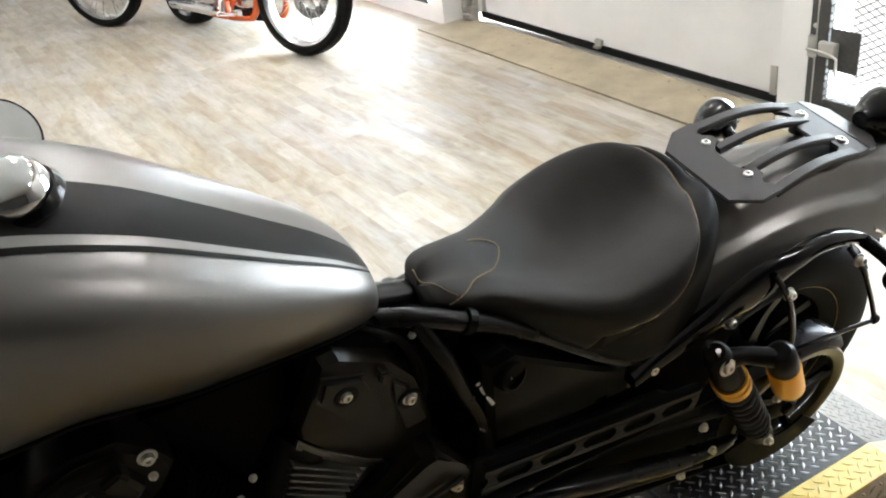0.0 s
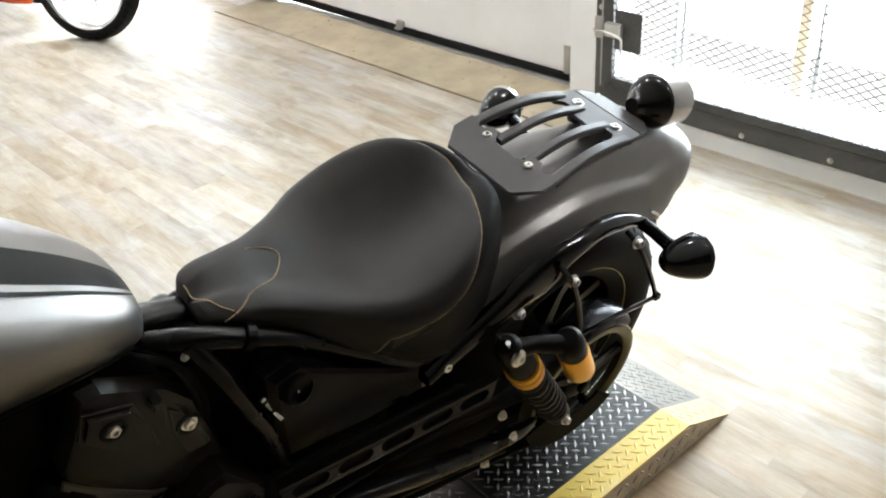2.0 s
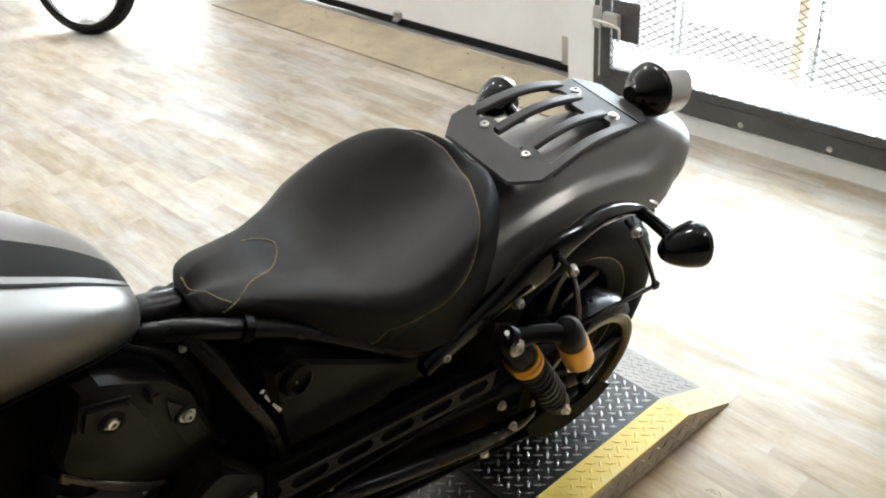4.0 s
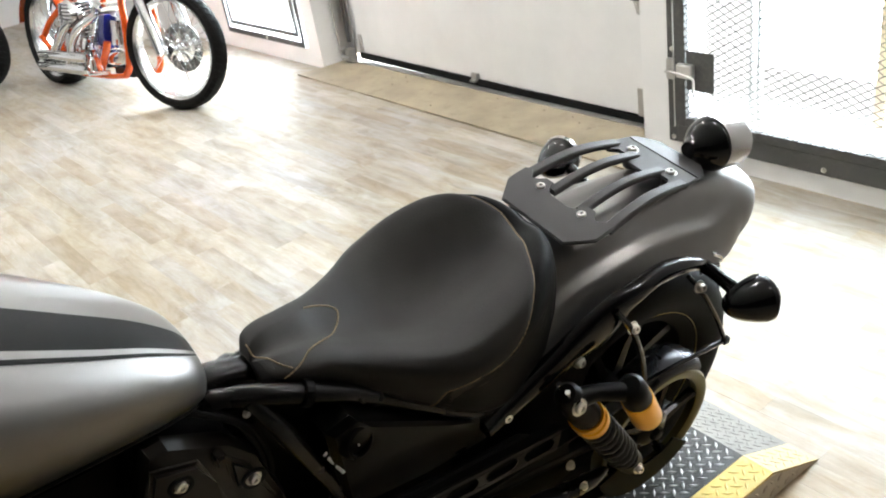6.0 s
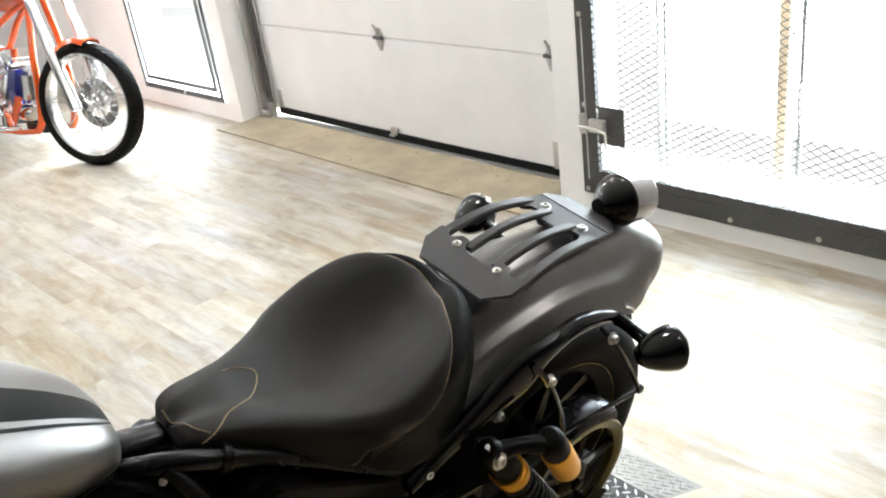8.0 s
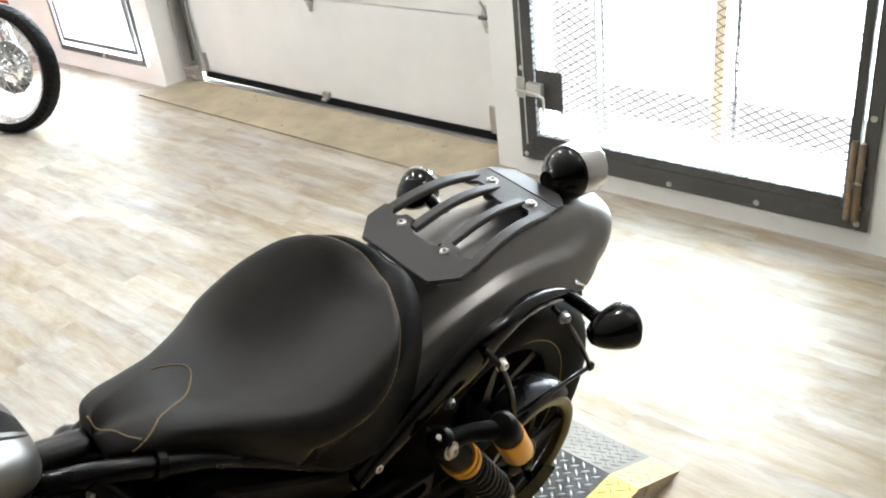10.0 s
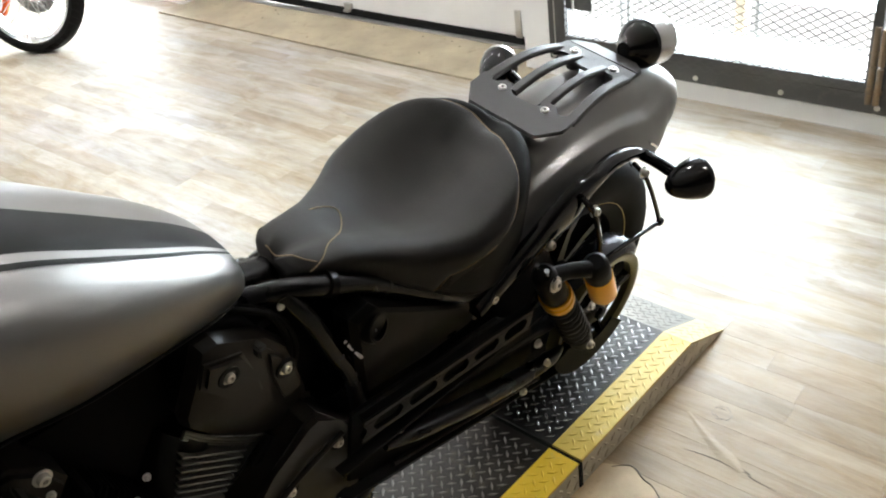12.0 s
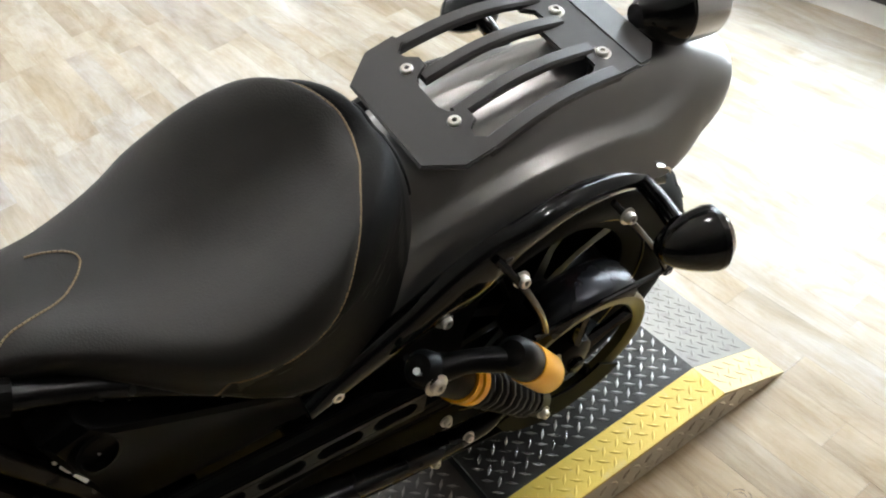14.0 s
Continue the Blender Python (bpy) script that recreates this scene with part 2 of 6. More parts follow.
GALV = surface("galvanised steel", (0.5, 0.49, 0.47), 0.42, 0.85, 0.2, 60, 0.1)
GATE_STEEL = surface("grey painted steel", (0.075, 0.074, 0.072), 0.45, 0.2, 0.2, 80, 0.1, wear=(0.13, 0.12, 0.11))
RUSTY = surface("rusted hinge steel", (0.2, 0.15, 0.1), 0.6, 0.4, 0.3, 90, 0.2, wear=(0.3, 0.2, 0.11))
SEAL = surface("black door seal", (0.008, 0.008, 0.008), 0.75, 0, 0.2, 80, 0.1, spec=0.15)
PLY = surface("worn plywood board", (0.325, 0.275, 0.19), 0.5, 0, 0.25, 60, 0.2, wear=(0.235, 0.195, 0.13), big=4)
SUBFLOOR = surface("bare glued subfloor", (0.50, 0.37, 0.22), 0.5, 0, 0.2, 60, 0.2, wear=(0.36, 0.26, 0.15), big=7)
OAK_FRAME = surface("varnished timber post", (0.86, 0.68, 0.50), 0.4, 0, 0.2, 90, 0.1)
ORANGE = surface("orange enamel", (0.56, 0.075, 0.010), 0.2, 0, 0.06, 60, 0.0, coat=0.5)
BLUE = surface("blue enamel", (0.008, 0.012, 0.13), 0.25, 0, 0.1, 60, 0.0, coat=0.3)
POLISHED = surface("polished alloy", (0.7, 0.7, 0.7), 0.2, 1.0, 0.1, 40, 0.02)
OUT_GROUND = surface("pale concrete yard", (0.62, 0.6, 0.56), 0.8, 0, 0.08, 30, 0.1)
CEILING_WHITE = surface("white ceiling board", (0.78, 0.77, 0.74), 0.7, 0, 0.04, 60, 0.05)
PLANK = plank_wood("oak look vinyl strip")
BRIGHT = glow("white overexposed daylight glow", (1.0, 0.995, 0.99), 2.6)
LAMP = glow("ceiling lamp diffuser", (1.0, 0.985, 0.978), 278)
GLASS = clear_glass("window glass")

# ---- mesh helpers ----


def finish(name, me, material, parent=None, label="", smooth=False, edge=40):
    me.materials.append(material)
    if smooth:
        me.shade_smooth()
        me.set_sharp_from_angle(angle=radians(edge))
    ob = new(name, me)
    if parent:
        ob.parent = parent
    if label:
        ob["label"] = label
    return ob


def part(name, bm, material, parent, label="", smooth=False, edge=40):
    me = bpy.data.meshes.new(name)
    bmesh.ops.recalc_face_normals(bm, faces=bm.faces)
    bm.to_mesh(me)
    bm.free()
    return finish(name, me, material, parent, label, smooth, edge)


def thing(name, label, category, m=None, group="", kind=""):
    ob = new(name)
    ob.empty_display_size = 0.05
    if m is not None:
        ob.matrix_world = m
    return tagged(ob, label, category, group, kind)


def bm_box(a, b, bevel=0.0, m=None, bm=None):
    bm = bm or bmesh.new()
    made = bmesh.ops.create_cube(bm, size=1)["verts"]
    for v in made:
        v.co = Vector([a[i] + (b[i] - a[i]) * (v.co[i] + 0.5) for i in range(3)])
    if bevel:
        es = list({e for v in made for e in v.link_edges})
        made = list({v for f in bmesh.ops.bevel(bm, geom=es, offset=bevel, segments=2, affect="EDGES")["faces"] for v in f.verts} | {v for v in made if v.is_valid})
    if m is not None:
        for v in made:
            v.co = m @ v.co
    return bm


def bm_prism(outline, z0, z1, bevel=0.0, m=None, bm=None):
    """An outline in x, y raised from z0 to z1."""
    bm = bm or bmesh.new()
    lo = [bm.verts.new((x, y, z0)) for x, y in outline]
    hi = [bm.verts.new((x, y, z1)) for x, y in outline]
    n = len(outline)
    made = [bm.faces.new(lo[::-1]), bm.faces.new(hi)]
    made += [bm.faces.new((lo[i], lo[(i + 1) % n], hi[(i + 1) % n], hi[i])) for i in range(n)]
    vs = lo + hi
    if bevel:
        out = bmesh.ops.bevel(bm, geom=[e for e in made[1].edges] + [e for e in made[0].edges], offset=bevel, segments=2, affect="EDGES")
        vs = list({v for f in out["faces"] for v in f.verts} | {v for v in vs if v.is_valid})
    if m is not None:
        for v in vs:
            v.co = m @ v.co
    return bm


def smooth_path(pts, steps=6):
    """Catmull-Rom through the points."""
    p = [Vector(q) for q in pts]
    if len(p) < 3:
        return p
    p = [2 * p[0] - p[1], *p, 2 * p[-1] - p[-2]]
    out = []
    for i in range(1, len(p) - 2):
        for k in range(steps):
            t = k / steps
            a, b, c, d = p[i - 1], p[i], p[i + 1], p[i + 2]
            out.append(0.5 * (2 * b + (c - a) * t + (2 * a - 5 * b + 4 * c - d) * t * t + (3 * b - a - 3 * c + d) * t ** 3))
    out.append(p[-2])
    return out


def bm_tube(pts, radius, sides=10, curved=True, bm=None, flat=1.0):
    """A round bar along a line; radius may be one number or one for each point."""
    bm = bm or bmesh.new()
    line = smooth_path(pts) if curved else [Vector(q) for q in pts]
    n = len(line)
    rad = [radius] * n if isinstance(radius, (int, float)) else [float(np.interp(i / (n - 1), np.linspace(0, 1, len(radius)), radius)) for i in range(n)]
    side = None
    rings = []
    for i, c in enumerate(line):
        d = (line[min(i + 1, n - 1)] - line[max(i - 1, 0)]).normalized()
        if side is None:
            side = d.orthogonal().normalized()
        side = (side - d * side.dot(d)).normalized()
        up = d.cross(side)
        rings.append([bm.verts.new(c + rad[i] * (side * math.cos(a) + up * math.sin(a) * flat)) for a in [2 * math.pi * k / sides for k in range(sides)]])
    for a, b in zip(rings, rings[1:]):
        for k in range(sides):
            bm.faces.new((a[k], a[(k + 1) % sides], b[(k + 1) % sides], b[k]))
    bm.faces.new(rings[0][::-1])
    bm.faces.new(rings[-1])
    return bm


def axis_m(at, along):
    """A frame at a point whose z runs along a direction."""
    q = Vector(along).normalized().to_track_quat("Z", "Y").to_matrix().to_4x4()
    return Matrix.Translation(at) @ q


def bm_lathe(profile, m, sides=24, bm=None):
    """A profile of (radius, height) turned about z, then laid by m."""
    bm = bm or bmesh.new()
    rings = []
    for r, z in profile:
        if r < 1e-5:
            rings.append([bm.verts.new(m @ Vector((0, 0, z)))])
        else:
            rings.append([bm.verts.new(m @ Vector((r * math.cos(a), r * math.sin(a), z))) for a in [2 * math.pi * k / sides for k in range(sides)]])
    for a, b in zip(rings, rings[1:]):
        for k in range(sides):
            q = [a[k % len(a)], a[(k + 1) % len(a)], b[(k + 1) % len(b)], b[k % len(b)]]
            q = list(dict.fromkeys(q))
            if len(q) > 2:
                bm.faces.new(q)
    for r in (rings[0], rings[-1]):
        if len(r) > 2:
            bm.faces.new(r)
    return bm


def bm_ring(profile, m, sides=48, bm=None):
    """A closed profile of (radius, height) swept round z."""
    bm = bm or bmesh.new()
    n = len(profile)
    rings = [[bm.verts.new(m @ Vector((r * math.cos(a), r * math.sin(a), z))) for r, z in profile] for a in [2 * math.pi * k / sides for k in range(sides)]]
    for i in range(sides):
        a, b = rings[i], rings[(i + 1) % sides]
        for k in range(n):
            bm.faces.new((a[k], a[(k + 1) % n], b[(k + 1) % n], b[k]))
    return bm


def bm_loft(rings, caps=True, closed=True, bm=None):
    bm = bm or bmesh.new()
    vs = [[bm.verts.new(p) for p in r] for r in rings]
    n = len(vs[0])
    for a, b in zip(vs, vs[1:]):
        for k in range(n if closed else n - 1):
            bm.faces.new((a[k], a[(k + 1) % n], b[(k + 1) % n], b[k]))
    if caps and closed:
        bm.faces.new(vs[0][::-1])
        bm.faces.new(vs[-1])
    return bm


def bolt(name, at, along, parent, r=0.008, h=0.006, material=None, label=""):
    """A domed socket head with a washer under it."""
    prof = [(0.001, 0.0), (r * 1.45, 0.0), (r * 1.45, 0.0015), (r, 0.0016), (r, h * 0.7), (r * 0.8, h), (r * 0.42, h), (r * 0.42, h * 0.45), (0.0, h * 0.45)]
    return part(name, bm_lathe(prof, axis_m(at, along), 14), material or ZINC, parent, label, True)

# ---- room ----
WALL, DOOR = 2.765, 2.99


def wall_piece(name, a, b, material=WALL_WHITE, label=""):
    ob = part(name, bm_box(a, b), material, None)
    return tagged(ob, label or "white painted plaster wall", "wall", kind="structure")


floor = tagged(part("floor", bm_box((-9.2, -4.6, -0.12), (4.6, 3.1, -0.004)), SUBFLOOR, None), "pale oak-look vinyl strip floor, scuffed and worn", "floor", kind="structure")
ceiling = tagged(part("ceiling", bm_box((-9.2, -4.6, 3.0), (4.6, 3.1, 3.12)), CEILING_WHITE, None), "plain white showroom ceiling board", "ceiling", kind="structure")
# south and east walls are unseen, dark grey to dim bounce and reflections
wall_piece("wall_south", (-9.2, -4.6, 0), (4.5, -4.5, 3.0), WALL_GREY, "unseen wall, dark grey to dim bounce and reflections")
wall_piece("wall_west", (-9.3, -4.6, 0), (-9.2, 3.1, 3.0))
wall_piece("wall_east", (4.5, -4.6, 0), (4.6, 3.1, 3.0), WALL_GREY, "unseen wall, dark grey to dim bounce and reflections")


def north_wall():
    """The street wall with a window, the sectional door's opening and a glazed opening behind a steel gate."""
    bm = bmesh.new()
    y0, y1 = WALL, WALL + 0.24
    for x0, x1, z0, z1 in ((-9.2, -5.91, 0, 3), (-5.91, -4.86, 0, 0.115), (-5.91, -4.86, 2.1, 3), (-4.86, -4.72, 0, 3), (-4.72, -2.17, 2.25, 3),
                           (-2.17, -2.025, 0, 3), (-2.025, -0.66, 0, 0.085), (-2.025, -0.66, 2.12, 3), (-0.66, 4.5, 0, 3)):
        bm_box((x0, y0, z0), (x1, y1, z1), 0.0, None, bm)
    bmesh.ops.remove_doubles(bm, verts=bm.verts, dist=0.0001)
    return tagged(part("wall_north", bm, WALL_WHITE, None), "white painted wall with door and window openings", "wall", kind="structure")


north_wall()

# the yard outside, and a glowing white backdrop standing in for overexposed daylight
tagged(part("ground", bm_box((-30, 3.101, -0.3), (30, 40, -0.05)), OUT_GROUND, None), "sunlit pale concrete yard outside", "ground", kind="structure")
tagged(part("backdrop", bm_box((-16, 9.0, -0.04), (12, 9.05, 9.0)), BRIGHT, None), "plain white glowing backdrop for overexposed daylight", "backdrop", kind="structure")


# ---- sectional garage door ----
def garage_door():
    door = thing("garage_door", "closed off-white sectional overhead garage door with black seal", "garage door", pose(-3.395, DOOR, 0), kind="structure")
    w, h = 1.32, 0.535
    for i in range(4):
        z = 0.04 + i * (h + 0.003)
        part("door_panel", bm_box((-w, 0.0, z), (w, 0.045, z + h), 0.004), DOOR_WHITE, door)
    # the seal hangs lower towards one side, so that light comes in under the other
    seal = bmesh.new()
    bm_loft([[(-w + 0.11, -0.012, 0.018), (-w + 0.11, 0.03, 0.018), (-w + 0.11, 0.03, 0.056), (-w + 0.11, -0.012, 0.056)],
             [(0, -0.012, 0.008), (0, 0.03, 0.008), (0, 0.03, 0.046), (0, -0.012, 0.046)],
             [(w, -0.012, 0.001), (w, 0.03, 0.001), (w, 0.03, 0.034), (w, -0.012, 0.034)]], bm=seal)
    part("bottom_seal", seal, SEAL, door, "black rubber seal, lifted at one end")
    part("threshold_strip", bm_box((-w, -0.05, 0.0005), (w, 0.0, 0.006), 0.002), GALV, door, "scuffed metal threshold strip")
    for x in (-0.125, 1.04):
        at = Matrix.Translation((x, 0, 0.576)) @ pose(0, 0, 0, 90)
        hinge = bm_prism([(-0.012, -0.070), (0.012, -0.070), (0.032, -0.012), (0.034, 0.0), (-0.034, 0.0), (-0.032, -0.012)], 0, 0.004, 0.001, at)
        bm_prism([(-0.034, 0.001), (0.034, 0.001), (0.030, 0.014), (0.013, 0.052), (-0.013, 0.052), (-0.030, 0.014)], 0, 0.004, 0.001, at, hinge)
        hg = part("hinge", hinge, GALV, door, "galvanised door hinge")
        part("knuckle", bm_tube([(x - 0.033, -0.013, 0.577), (x + 0.033, -0.013, 0.577)], 0.0095, 10, False), GATE_STEEL, hg, "dark hinge knuckle", True)
        part("roller_arm", bm_tube([(x + 0.004, -0.014, 0.585), (x - 0.004, -0.020, 0.625), (x - 0.018, -0.022, 0.648)], 0.006, 8), GALV, hg, "bent roller arm", True)
        for dx, dz in ((-0.014, -0.022), (0.014, -0.022), (0.0, -0.052), (-0.013, 0.022), (0.013, 0.022)):
            bolt("bolt", (x + dx, -0.004, 0.576 + dz), (0, -1, 0), hg, 0.0045, 0.004)
    clip = bm_box((-0.13, -0.022, 0.044), (-0.08, 0.0, 0.078), 0.002)
    bm_box((-0.125, -0.04, 0.034), (-0.085, -0.0, 0.046), 0.002, None, clip)
    part("bottom_bracket", clip, GALV, door, "galvanised bottom bracket")
    for x in (-1.19, 1.03):
        part("corner_plate", bm_box((x - 0.018, -0.006, 0.03), (x + 0.018, 0.0, 0.17), 0.001), GALV, door, "galvanised corner plate")
    # track on its wall angle
    track = bmesh.new()
    bm_prism([(-1.297, -0.1), (-1.282, -0.1), (-1.282, -0.03), (-1.232, -0.03), (-1.232, -0.02), (-1.297, -0.02)], 0.02, 2.2, 0, None, track)
    bm_box((-1.311, -0.06, 0.02), (-1.302, -0.02, 2.2), 0, None, track)
    part("track", track, GALV, door, "galvanised vertical roller track")
    foot = bm_box((-1.277, -0.085, 0.0), (-1.212, -0.03, 0.09), 0.006)
    bm_tube([(-1.262, -0.11, 0.05), (-1.182, -0.11, 0.05)], 0.012, 10, False, foot)
    bm_tube([(-1.252, -0.1, 0.10), (-1.252, -0.13, 0.10)], 0.009, 8, False, foot)
    part("roller_bracket", foot, GALV, door, "roller bracket with bolts")
    # dark strip put in for the shade inside the track
    part("track_shade", bm_box((-1.262, -0.055, 0.13), (-1.237, -0.045, 2.1)), GATE_STEEL, door, "dark strip for the shade inside the roller track")
    return door


garage_door()
tagged(part("plywood_strip", bm_prism([(-4.766, 2.593), (-2.06, 2.55), (-2.06, 2.763), (-2.174, 2.763), (-2.174, 2.93), (-4.715, 2.93), (-4.717, 2.765)], 0.0005, 0.010, 0.002), PLY, None), "worn brown plywood threshold board before the garage door", "board", kind="structure")
dust = bmesh.new()
for i in range(9):
    x, y = random.uniform(-4.6, -2.25), random.uniform(2.61, 2.91)
    bm_lathe([(random.uniform(0.003, 0.005), 0), (0.002, 0.002), (0, 0.003)], pose(x, y, 0.0101), 6, dust)
tagged(part("screw_heads", dust, SEAL, None), "dark screw heads sunk in the plywood board", "screws", kind="stuff")


# ---- steel security gate and window ----
def expanded_mesh(x0, x1, z0, z1, dx, dz, thick):
    """Rows of wavy strands that meet at the knots."""
    bm = bmesh.new()
    rows, cols = int((z1 - z0) / dz), int((x1 - x0) / dx)
    for r in range(rows + 1):
        z = z0 + r * dz
        line = []
        for k in range(2 * cols + 1):
            up = 1 if (k + r) % 2 else -1
            line.append(Vector((x0 + k * dx / 2, 0.002 * up, z + up * 0.46 * dz)))
        for a, b in zip(line, line[1:]):
            e = Vector((0, 0, thick))
            g = Vector((0, thick * 0.9, 0))
            v = [bm.verts.new(p) for p in (a - e, a + e, b + e, b - e, a + g, b + g)]
            bm.faces.new(v[:4])
            bm.faces.new((v[1], v[4], v[5], v[2]))
            bm.faces.new((v[0], v[3], v[5], v[4]))
    return bm


def steel_gate():
    gate = thing("steel_gate", "closed dark steel security gate with expanded metal mesh", "gate", pose(-0.09, WALL - 0.002, 0.024))
    x0, x1, z0, z1 = -1.94, -0.567, 0.056, 2.12
    t = 0.012
    # fixed outer frame on the wall face
    for a, b in (((x0, -t, z0), (x0 + 0.045, 0, z1)), ((x1 - 0.034, -t, z0), (x1 + 0.010, 0, z1)), ((x0 + 0.046, -t, z0), (x1 - 0.035, 0, z0 + 0.075)), ((x0 + 0.046, -t, z1 - 0.06), (x1 - 0.035, 0, z1))):
        part("outer_frame", bm_box(a, b, 0.002), GATE_STEEL, gate)
    # swinging leaf
    lx0, lx1, lz0 = x0 + 0.049, x1 - 0.043, z0 + 0.08
    for a, b in (((lx0, -0.022, lz0), (lx0 + 0.04, 0.006, z1 - 0.07)), ((lx1 - 0.032, -0.022, lz0), (lx1, 0.006, z1 - 0.07)), ((lx0 + 0.041, -0.022, lz0), (lx1 - 0.033, 0.006, lz0 + 0.035)), ((lx0 + 0.041, -0.022, z1 - 0.11), (lx1 - 0.033, 0.006, z1 - 0.07))):
        part("leaf_frame", bm_box(a, b, 0.002), GATE_STEEL, gate)
    me = expanded_mesh(lx0 + 0.02, lx1 + 0.012, lz0 - 0.015, z1 - 0.1, 0.050, 0.0145, 0.0017)
    ob = part("mesh", me, MESH_STEEL, gate, "expanded steel mesh")
    ob.location = (0, -0.026, 0)
    # latch with its backing plate
    part("latch_plate", bm_box((-1.846, -0.018, 0.29), (-1.722, -0.014, 0.448), 0.001), GATE_STEEL, gate, "dark backing plate behind the mesh")
    lat = bm_box((-1.935, -0.03, 0.325), (-1.90, -0.0125, 0.41), 0.003)
    bm_box((-1.875, -0.05, 0.345), (-1.80, -0.0225, 0.40), 0.004, None, lat)
    part("latch_body", lat, GALV, gate, "worn steel latch body")
    part("latch_bolt", bm_tube([(-1.925, -0.046, 0.362), (-1.86, -0.05, 0.362), (-1.795, -0.055, 0.352), (-1.785, -0.058, 0.335), (-1.785, -0.058, 0.285)], 0.0052, 10), GALV, gate, "bright bent bolt handle")
    part("latch_rod", bm_tube([(-1.897, -0.03, 0.13), (-1.897, -0.03, 0.8)], 0.003, 8, False), GALV, gate, "thin steel rod")
    for x, z in ((-1.917, 0.075), (-1.265, 0.077), (-0.929, 0.079), (-0.592, 0.081), (-0.580, 0.448), (-1.917, 0.445), (-0.578, 0.8), (-1.917, 0.81), (-1.59, 0.077)):
        bolt("bolt", (x, -t, z), (0, -1, 0), gate, 0.0075, 0.007)
    for z in (0.1, 0.24):
        h = bm_tube([(-0.596, -0.028, z), (-0.596, -0.028, z + 0.13)], 0.011, 10, False)
        bm_tube([(-0.622, -0.026, z), (-0.622, -0.026, z + 0.135)], 0.011, 10, False, h)
        bm_box((-0.636, -0.03, z + 0.035), (-0.582, -0.014, z + 0.05), 0.002, None, h)
        part("hinge", h, RUSTY, gate, "rusted barrel hinge", True)
    return gate


steel_gate()


def barred_window():
    w = thing("window_1", "closed window behind a thin grey steel screen frame", "window", pose(-0.31, WALL - 0.003, 0.065), kind="structure")
    x0, x1, z0, z1 = -5.615, -4.57, 0.05, 2.1
    for a, b in (((x0, -0.012, z0), (x0 + 0.025, 0, z1)), ((x1 - 0.025, -0.012, z0), (x1, 0, z1)), ((x0 + 0.026, -0.012, z0), (x1 - 0.026, 0, z0 + 0.035))):
        part("outer_frame", bm_box(a, b, 0.002), GATE_STEEL, w)
    for a, b in (((x0 + 0.055, -0.01, z0 + 0.065), (x0 + 0.078, 0.004, z1)), ((x1 - 0.085, -0.01, z0 + 0.065), (x1 - 0.062, 0.004, z1)), ((x0 + 0.079, -0.01, z0 + 0.065), (x1 - 0.086, 0.004, z0 + 0.09))):
        part("screen_frame", bm_box(a, b, 0.002), GATE_STEEL, w)
    pane = part("pane", bm_box((x0 + 0.005, 0.12, z0 + 0.005), (x1 - 0.015, 0.126, z1)), GLASS, w, "clear glass pane")
    pane.visible_shadow = False
    bolt("bolt", (-5.05, -0.012, 0.068), (0, -1, 0), w, 0.008, 0.007)
    return w


barred_window()


def glazed_door():
    d = thing("window_2", "glazed timber door outside the steel gate", "glass door", pose(-0.125, 3.03, 0), kind="structure")
    part("timber_post", bm_box((-1.205, 0, 0.17), (-1.165, 0.06, 2.1), 0.004), OAK_FRAME, d, "varnished orange timber post")
    part("side_bar", bm_box((-1.13, 0.02, 0.17), (-1.115, 0.05, 2.1), 0.002), GALV, d, "slim grey metal bar")
    part("side_bar", bm_box((-1.735, 0.02, 0.05), (-1.72, 0.05, 2.1), 0.002), GALV, d, "slim grey metal bar")
    part("side_bar", bm_box((-1.70, 0.02, 0.05), (-1.685, 0.05, 2.1), 0.002), GALV, d, "slim grey metal bar")
    part("pull_handle", bm_tube([(-1.1, -0.005, 0.42), (-1.1, -0.035, 0.43), (-1.1, -0.035, 0.55), (-1.1, -0.005, 0.56)], 0.006, 8), GALV, d, "grey pull handle")
    pane = part("pane", bm_box((-1.95, 0.06, 0.152), (-0.5, 0.066, 2.1)), GLASS, d, "clear glass pane")
    pane.visible_shadow = False
    return d


glazed_door()


# ---- ceiling lamps ----
def ceiling_lamp():
    lamp = thing("ceiling_lamp", "small round recessed ceiling lamp, lit warm white", "ceiling lamp", pose(0, 0, 3.0), "showroom ceiling lamps")
    part("rim", bm_ring([(0.085, 0), (0.11, 0), (0.105, -0.012), (0.088, -0.012)], pose(0, 0, 0), 28), WALL_WHITE, lamp)
    part("diffuser", bm_lathe([(0.0, -0.006), (0.086, -0.006), (0.086, -0.001), (0, -0.001)], pose(0, 0, 0), 28), LAMP, lamp, "glowing warm diffuser")
    return lamp


first = ceiling_lamp()
first.matrix_basis = pose(-5.8, 2.0, 3.0)
# the last one, at 0.8, 2.3, is added fill for ramp side and fender
for x, y in ((-4.2, 2.0), (-2.6, 2.0), (-1.0, 2.0), (-5.8, 0.5), (-4.2, 0.5), (-2.6, 0.5), (-2.9, -1.05), (-5.7, -1.05), (-8.4, -1.6), (0.8, 2.3)):
    copy_thing(first, pose(x, y, 3.0))

# ---- motorcycle lift ----
LIFT = pose(-0.702, 0.859, 0, 0, 0, -3.0)


